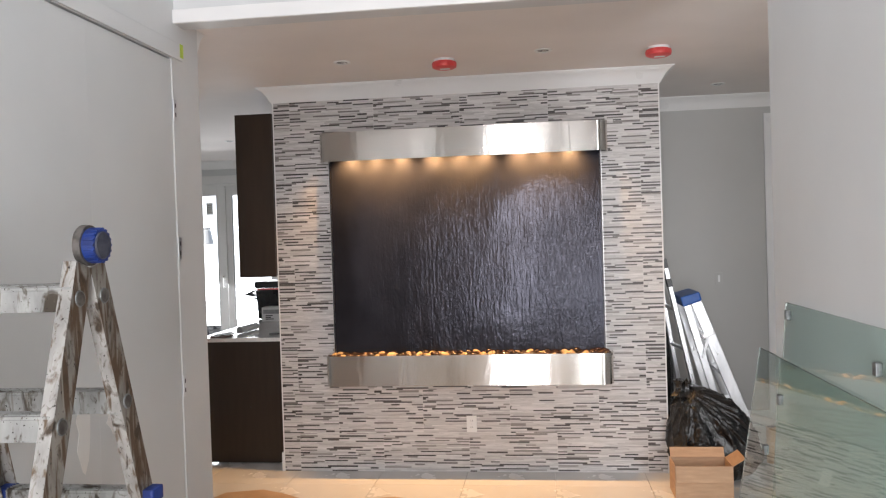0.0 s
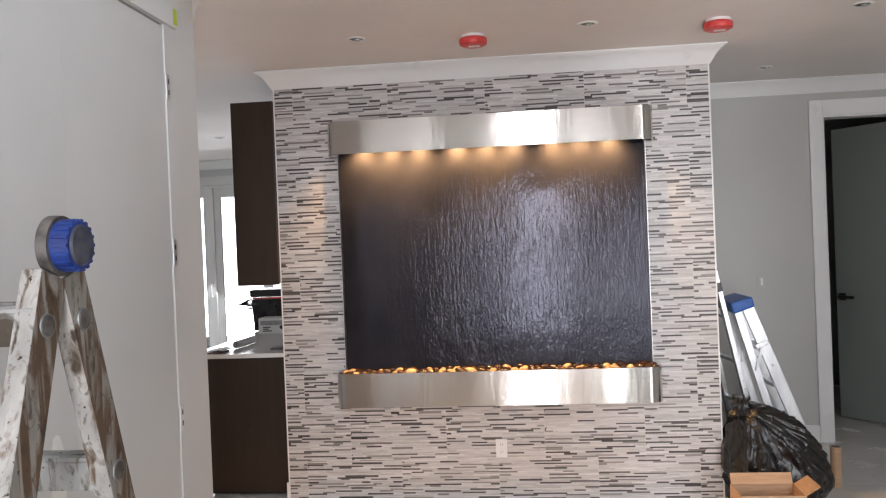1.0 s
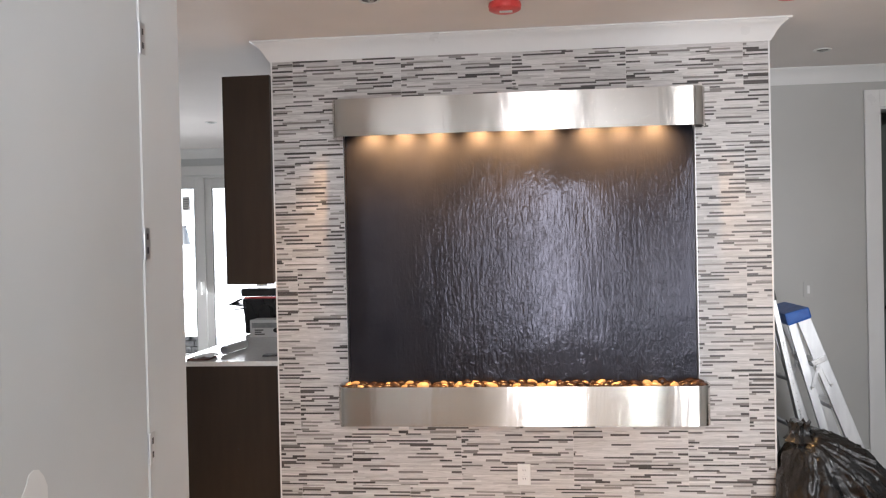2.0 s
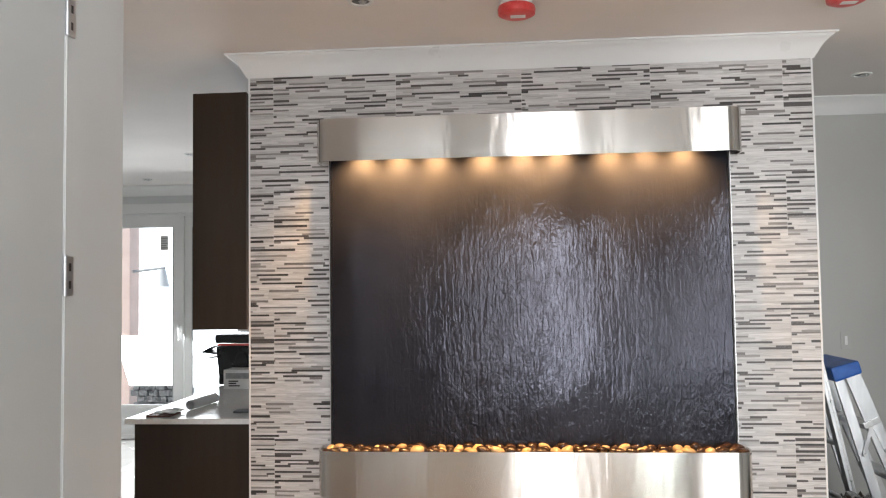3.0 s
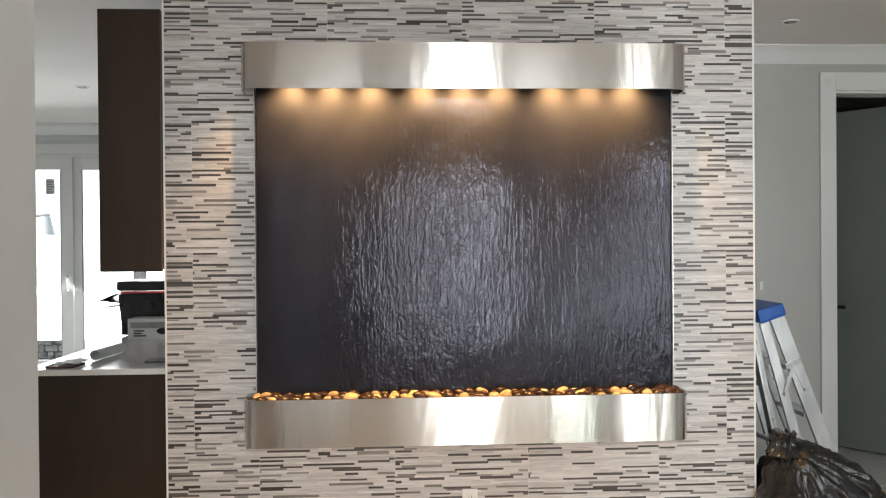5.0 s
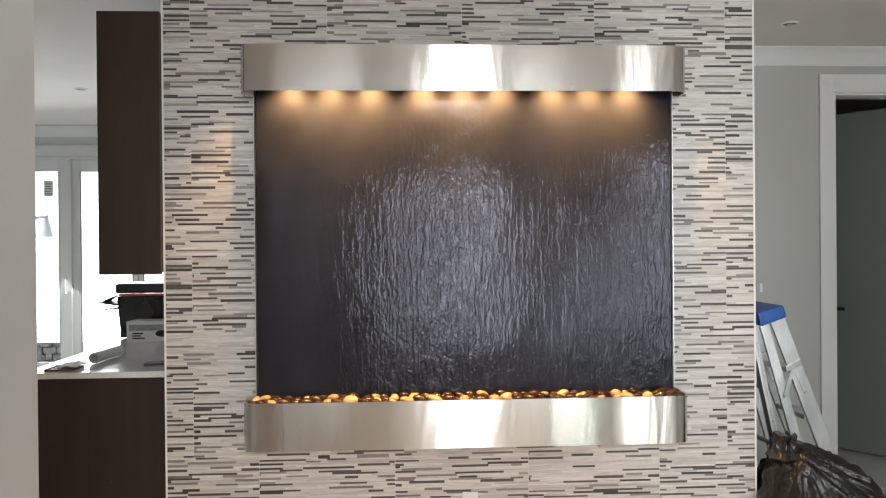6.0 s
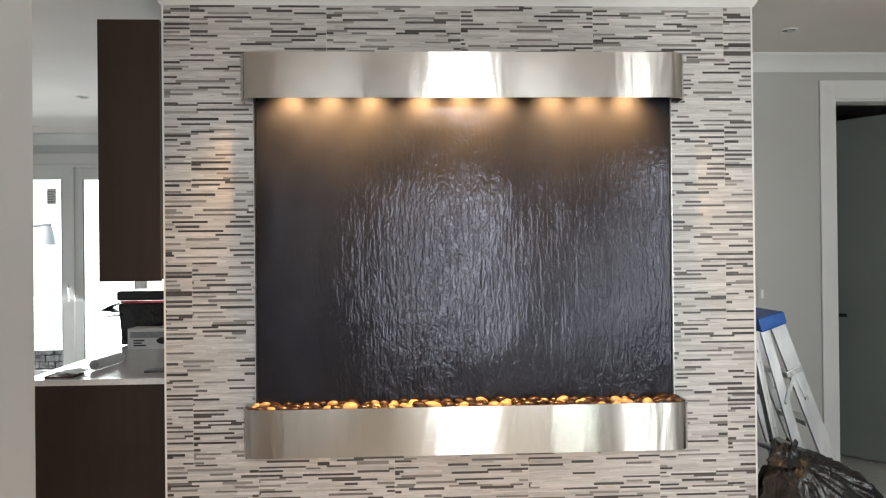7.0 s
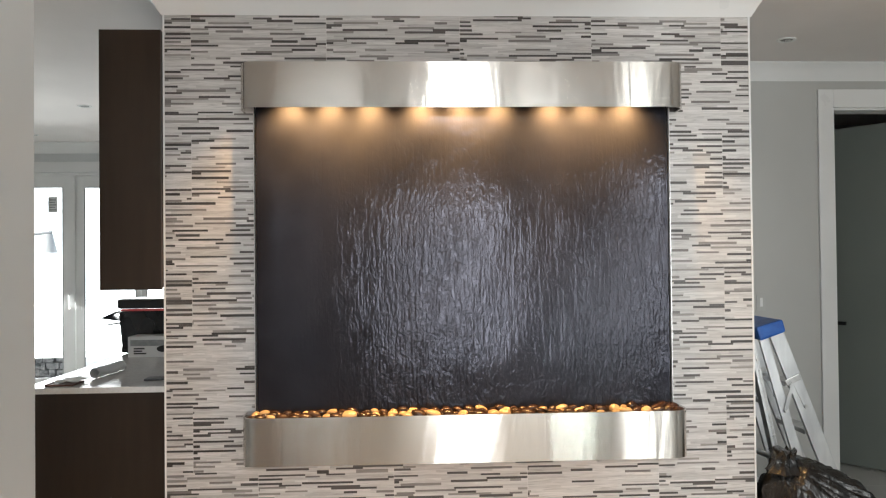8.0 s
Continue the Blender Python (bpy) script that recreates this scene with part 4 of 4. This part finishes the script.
def printer():
    p = thing("printer", "glossy black office printer with a red side line, tray open", "printer", (-1.83, 1.72, CT))
    x0, x1, y0, y1 = -2.07, -1.56, 1.54, 1.92
    part("base", boxes((x0 + 0.01, x1 - 0.02, y0 + 0.03, y1 - 0.02, CT, CT + 0.05), bevel=0.012), BLACKP, p)
    bm = boxes((x0, x1, y0, y1, CT + 0.03, CT + 0.268), bevel=0.02)
    for v in bm.verts:
        v.co.x += 0.025 * (1 - (v.co.z - CT) / 0.27) if v.co.x < -1.9 else 0
    part("body", smooth(bm, 50), GLOSSB, p)
    part("scanner_lid", boxes((x0 - 0.004, x1 + 0.004, y0 - 0.006, y1, CT + 0.284, CT + 0.345), bevel=0.016), BLACKP, p)
    part("side_line", boxes((x0 + 0.02, x1 - 0.02, y0 - 0.004, y0 + 0.01, CT + 0.269, CT + 0.283)), RED, p, "thin red line")
    bm = prism(bmesh.new(), [(0.20 * math.cos(k * math.tau / 20), 0.26 * math.sin(k * math.tau / 20)) for k in range(20)], 0, 0.0012)
    bm.transform(Matrix.Translation((x0 + 0.18, y0 - 0.0014, CT + 0.15)) @ Matrix(((0.22, 0, 0, 0), (0, 0, 1, 0), (0, 0.30, 0, 0), (0, 0, 0, 1))))
    part("control_panel", bm, BLACKP, p)
    t = part("paper_tray", beam(bmesh.new(), (x0 + 0.02, 1.70, CT + 0.205), (x0 - 0.135, 1.70, CT + 0.225), 0.24, 0.008, (0, 1, 0), 0.002), BLACKP, p)
    part("tray_flap", beam(bmesh.new(), (x0 + 0.01, 1.70, CT + 0.185), (x0 - 0.105, 1.70, CT + 0.178), 0.22, 0.006, (0, 1, 0), 0.002), GREYP, t)
    part("tray_rest", beam(bmesh.new(), (x0 - 0.12, 1.70, CT + 0.226), (x0 - 0.04, 1.70, CT + 0.262), 0.16, 0.006, (0, 1, 0), 0.002), BLACKP, t)
    pts = [Vector((x0 - 0.10, 1.66, CT + 0.175)), Vector((x0 - 0.145, 1.64, CT + 0.14)), Vector((x0 - 0.150, 1.62, CT + 0.05)), Vector((x0 - 0.135, 1.58, CT + 0.004)), Vector((x0 - 0.02, 1.56, CT + 0.004))]
    bm = bmesh.new()
    for a, b in zip(pts, pts[1:]):
        cyl(bm, a, b, 0.003, 0.003, 8)
    part("cable", smooth(bm), GREYP, p, "thin grey cable")


printer()
bx = thing("carton_box", "white and grey printed product carton on the worktop", "box", (-1.77, 1.41, CT))
part("carton", boxes((-1.935, -1.60, 1.33, 1.50, CT, CT + 0.125), bevel=0.002), PAPER, bx)
part("printed_band", boxes((-1.92, -1.62, 1.3285, 1.3298, CT + 0.068, CT + 0.105)), GREYP, bx)
for k, w in enumerate((0.075, 0.05, 0.065)):
    part("text_bar", boxes((-1.90, -1.90 + w, 1.3285, 1.3298, CT + 0.018 + 0.015 * k, CT + 0.026 + 0.015 * k)), BLACKP, bx)
bm = prism(bmesh.new(), [(0.042 * math.cos(k * math.tau / 24), 0.020 * math.sin(k * math.tau / 24)) for k in range(24)], 0, 0.001)
bm.transform(Matrix.Translation((-1.72, 1.3278, CT + 0.05)) @ Matrix(((1, 0, 0, 0), (0, 0, 1, 0), (0, 1, 0, 0), (0, 0, 0, 1))))
part("picture_patch", bm, BLACKP, bx)
# rolled drawing
bm = bmesh.new()
a, b = Vector((-1.79, 0.43, CT + 0.027)), Vector((-1.765, 0.73, CT + 0.027))
q = (b - a).to_track_quat("Z", "Y").to_matrix().to_4x4()
turns = [[bm.verts.new(a + (b - a) * k + q.to_3x3() @ Vector((r * math.cos(u), r * math.sin(u), 0))) for u, r in ((i * math.tau / 24, 0.0265 - 0.00005 * i) for i in range(76))] for k in (0, 1)]
for i in range(75):
    bm.faces.new((turns[0][i], turns[0][i + 1], turns[1][i + 1], turns[1][i]))
solo("rolled_drawing", smooth(thick(bm, 0.0006), 60), PAPER, "rolled sheet of white paper on the worktop", "paper roll")
wl = thing("leather_folder", "brown leather folder lying under white papers", "folder", (-1.84, 0.28, CT))
part("cover", boxes((-1.925, -1.800, 0.195, 0.34, CT, CT + 0.008), bevel=0.003), BROWN, wl)
part("spine", boxes((-1.929, -1.919, 0.195, 0.34, CT, CT + 0.011), bevel=0.002), BROWN, wl)
bm = sheet(bmesh.new(), -1.900, -1.790, 0.23, 0.38, CT + 0.014, 0.014, 8, 8, 2.0)
solo("loose_papers", smooth(thick(bm, 0.003), 60), PAPER, "loose white papers on the leather folder", "papers")
bm = boxes((-1.515, -1.39, 0.34, 0.42, CT, CT + 0.012), bevel=0.005)
for v in bm.verts:
    v.co.y += 0.25 * (v.co.x + 1.45)
solo("dark_pouch", bm, BLACKP, "small dark pouch on the worktop", "pouch")

# ---- patio door ----
pd = tagged(thing("window_1", "white framed glazed patio door to the bright garden", "patio door", (-3.35, KY + 0.05, 0)), kind="structure")
FY0, FY1 = KY + 0.02, KY + 0.10
part("window_frame", boxes((PX0, PX0 + 0.07, FY0, FY1, 0, 2.43), (PX1 - 0.07, PX1, FY0, FY1, 0, 2.43), (PX0 + 0.07, PX1 - 0.07, FY0, FY1, 2.40, 2.43), (PX0 + 0.07, PX1 - 0.07, FY0, FY1, 0, 0.05), bevel=0.004), TRIM, pd)
sashes = []
for x0, x1, y, sl, sr in ((PX0 + 0.07, -3.570, FY0 + 0.004, 0.09, 0.113), (-3.600, -2.928, FY0 + 0.042, 0.105, 0.047), (-2.924, PX1 - 0.07, FY0 + 0.042, 0.047, 0.09)):
    sash = part("sash", boxes((x0, x0 + sl, y, y + 0.034, 0.05, 2.40), (x1 - sr, x1, y, y + 0.034, 0.05, 2.40), (x0 + sl, x1 - sr, y, y + 0.034, 2.278, 2.40), (x0 + sl, x1 - sr, y, y + 0.034, 0.05, 0.367), bevel=0.003), TRIM, pd)
    pane = part("pane", boxes((x0 + sl, x1 - sr, y + 0.014, y + 0.020, 0.367, 2.278)), CLEAR_GLASS, sash)
    pane.visible_shadow = False
    bead = []
    for a, b in ((x0 + sl, x0 + sl + 0.012), (x1 - sr - 0.012, x1 - sr)):
        bead.append((a, b, y + 0.004, y + 0.013, 0.367, 2.278))
    part("glazing_bead", boxes(*bead), GREYP, sash, "grey rubber glazing bead")
    sashes.append(sash)
part("pull_handle", boxes((-3.635, -3.613, FY0 - 0.045, FY0 - 0.030, 1.05, 1.22), (-3.635, -3.613, FY0 - 0.032, FY0 + 0.004, 1.052, 1.078), (-3.635, -3.613, FY0 - 0.032, FY0 + 0.004, 1.192, 1.218), bevel=0.005), PLASTIC_W, pd)
part("lock_plate", boxes((-3.545, -3.515, FY0 + 0.034, FY0 + 0.042, 1.04, 1.20), bevel=0.003), PLASTIC_W, pd)
part("window_sticker", boxes((-3.835, -3.745, FY0 + 0.0135, FY0 + 0.0165, 2.03, 2.19)), PAPER, sashes[0], "white printed label stuck on the glass")
for k in range(5):
    part("text_bar", boxes((-3.825, -3.755 - 0.012 * (k % 2), FY0 + 0.0118, FY0 + 0.0132, 2.05 + 0.025 * k, 2.062 + 0.025 * k)), GREYP, sashes[0])
setting("trim_patio_casing", boxes((PX0 - 0.11, PX0, KY - 0.018, KY, 0, 2.535), (PX1, PX1 + 0.11, KY - 0.018, KY, 0, 2.535), (PX0, PX1, KY - 0.018, KY, 2.43, 2.535), bevel=0.003), TRIM, "wide flat white casing round the patio door", "trim")

# entrance glazing and side window, behind the walk
for nm, x0, x1, y, z0, z1, bars, lab in (("window_2", 0.0, 0.94, -7.30, 0.15, 2.5, (), "white framed entrance glazing"), ("window_4", 0.0, 0.94, -7.30, 3.3, 4.7, (), "white framed upper entrance window"), ("window_3", 2.1, 2.78, -5.09, 0.35, 2.5, (), "tall white framed side window")):
    w = tagged(thing(nm, lab, "window", ((x0 + x1) / 2, y, z0)), kind="structure")
    rows = [(x0, x0 + 0.05, y, y + 0.06, z0, z1), (x1 - 0.05, x1, y, y + 0.06, z0, z1), (x0 + 0.05, x1 - 0.05, y, y + 0.06, z0, z0 + 0.05), (x0 + 0.05, x1 - 0.05, y, y + 0.06, z1 - 0.05, z1)]
    rows += [(x0 + 0.05, x1 - 0.05, y, y + 0.06, b, b + 0.06) for b in bars]
    part("window_frame", boxes(*rows, bevel=0.004), TRIM, w)
    pane = part("pane", boxes((x0 + 0.05, x1 - 0.05, y + 0.02, y + 0.026, z0 + 0.05, z1 - 0.05)), CLEAR_GLASS, w)
    pane.visible_shadow = False

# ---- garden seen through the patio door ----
# plain glowing board in place of the bright distance
setting("backdrop", boxes((-16.0, 6.0, 14.0, 14.1, -0.12, 9.0)), DAYGLOW, "glowing white board standing in for overexposed daylight beyond the garden", "backdrop")
colm = thing("porch_column", "pale pink stucco porch column in the garden", "column", (-4.94, 6.0, -0.12))
part("shaft", boxes((-5.07, -4.82, 5.9, 6.15, -0.12, 3.4), bevel=0.01), COLUMN_M, colm)
part("plinth", boxes((-5.12, -4.77, 5.85, 6.20, -0.12, 0.10), bevel=0.01), COLUMN_M, colm)
pl = thing("stone_planter", "low grey stacked stone planter in the garden", "planter", (-4.15, 5.6, -0.12))
rs = random.Random(3)
for lay in range(12):
    x = -4.62 + 0.04 * (lay % 3)
    while x < -3.97:
        w = rs.uniform(0.05, 0.15)
        part("stone", boxes((x, x + w - 0.006, 5.50 + rs.uniform(-0.03, 0.03), 5.75, -0.12 + lay * 0.076, -0.05 + lay * 0.076 + rs.uniform(0, 0.004)), bevel=0.010), STONE, pl)
        x += w
lamp_post = thing("wall_lantern", "white garden wall lantern on a short arm", "lantern", (-4.40, 5.88, 1.65))
part("arm", smooth(cyl(bmesh.new(), (-4.84, 5.98, 1.84), (-4.36, 5.88, 1.88), 0.018, 0.018, 10)), GREYP, lamp_post)
part("shade", smooth(cyl(bmesh.new(), (-4.40, 5.88, 1.86), (-4.40, 5.88, 1.64), 0.05, 0.10, 20)), PLASTIC_W, lamp_post)

# ---- strip tiles of the feature wall ----
PITCH, ROW0, TW = 0.302, 0.270, 0.605
rng = random.Random(21)


def strip_box(verts, faces, mats, x0, x1, z0, z1, d, mat):
    """A strip standing d proud of the backing, open at its back, with slightly sloped edges."""
    n = len(verts)
    e = 0.0001
    verts += [(x0, 0.010, z0), (x1, 0.010, z0), (x1, 0.010, z1), (x0, 0.010, z1),
              (x0 + e, -d, z0 + e), (x1 - e, -d, z0 + e), (x1 - e, -d, z1 - e), (x0 + e, -d, z1 - e)]
    faces += [(n + 4, n + 5, n + 6, n + 7), (n, n + 1, n + 5, n + 4), (n + 1, n + 2, n + 6, n + 5), (n + 2, n + 3, n + 7, n + 6), (n + 3, n, n + 4, n + 7)]
    mats += [mat] * 5


def strip_tile(x0, x1, z0, z1):
    """One porcelain tile of random wood-grained strips, its origin at its lower corner."""
    verts, faces, mats = [], [], []
    w, h = x1 - x0, z1 - z0
    g = 0.0006
    z, below = 0.0, []
    while z < h - 0.002:
        dz = rng.choice((0.0080, 0.0090, 0.0095, 0.0105, 0.012))
        if h - z - dz < 0.005:
            dz = h - z
        x, last, now = -rng.uniform(0.0, 0.2), 0, []
        quiet = rng.random() < 0.20
        while x < w - 0.002:
            k = rng.random()
            mat, ln = 0, rng.uniform(0.08, 0.30)
            if last == 0 and not quiet:
                if k < 0.48:
                    mat, ln = 2, rng.uniform(0.05, 0.24)
                elif k < 0.82:
                    mat, ln = 1, rng.uniform(0.05, 0.22)
            a, b = max(x, 0.0), min(x + ln, w)
            if w - b < 0.02:
                b = w
            # dark strips seldom lie on one another
            over = sum(max(0.0, min(b, q) - max(a, p)) for p, q in below)
            if mat and over > 0.35 * (b - a) and rng.random() < 0.80:
                mat = 0
            if mat:
                now.append((a, b))
            last = mat
            if b - a > 0.004:
                ga = g if a <= 0 else 0.0
                gb = g if b >= w else 0.0
                d = 0.0040 + (0.0006 if mat == 0 else 0.0) + rng.uniform(-0.0001, 0.0001)
                strip_box(verts, faces, mats, a + ga, b - gb, z + (g if z == 0 else 0.0), z + dz - (g if z + dz >= h else 0.0), d, mat)
            x = b if b >= w else x + ln
            if b >= w:
                break
        below = now
        z += dz
    me = bpy.data.meshes.new("tile")
    me.from_pydata(verts, [], faces)
    me.polygons.foreach_set("material_index", mats)
    for m in (STRIP_L, STRIP_M, STRIP_D):
        me.materials.append(m)
    me.update()
    ob = new("tile", me)
    ob.location = (x0, 0, z0)
    return ob


feature = setting("wall_tiling", boxes((WX0 + 0.006, WX1 - 0.006, -0.0030, 0.0119, 0.001, WZ)), GROUT, "grey and white wood-grained strip tiles covering the feature wall", "tiling")
zs = [0.001] + [ROW0 + PITCH * k for k in range(8)] + [WZ]
for r in range(len(zs) - 1):
    first = -1.193 if r % 2 == 0 else -0.906
    xs = [WX0 + 0.006] + [first + TW * k for k in range(6) if first + TW * k < WX1 - 0.03] + [WX1 - 0.006]
    for xa, xb in zip(xs, xs[1:]):
        t = strip_tile(xa, xb, zs[r], zs[r + 1])
        t.parent = feature

floor_tiles()
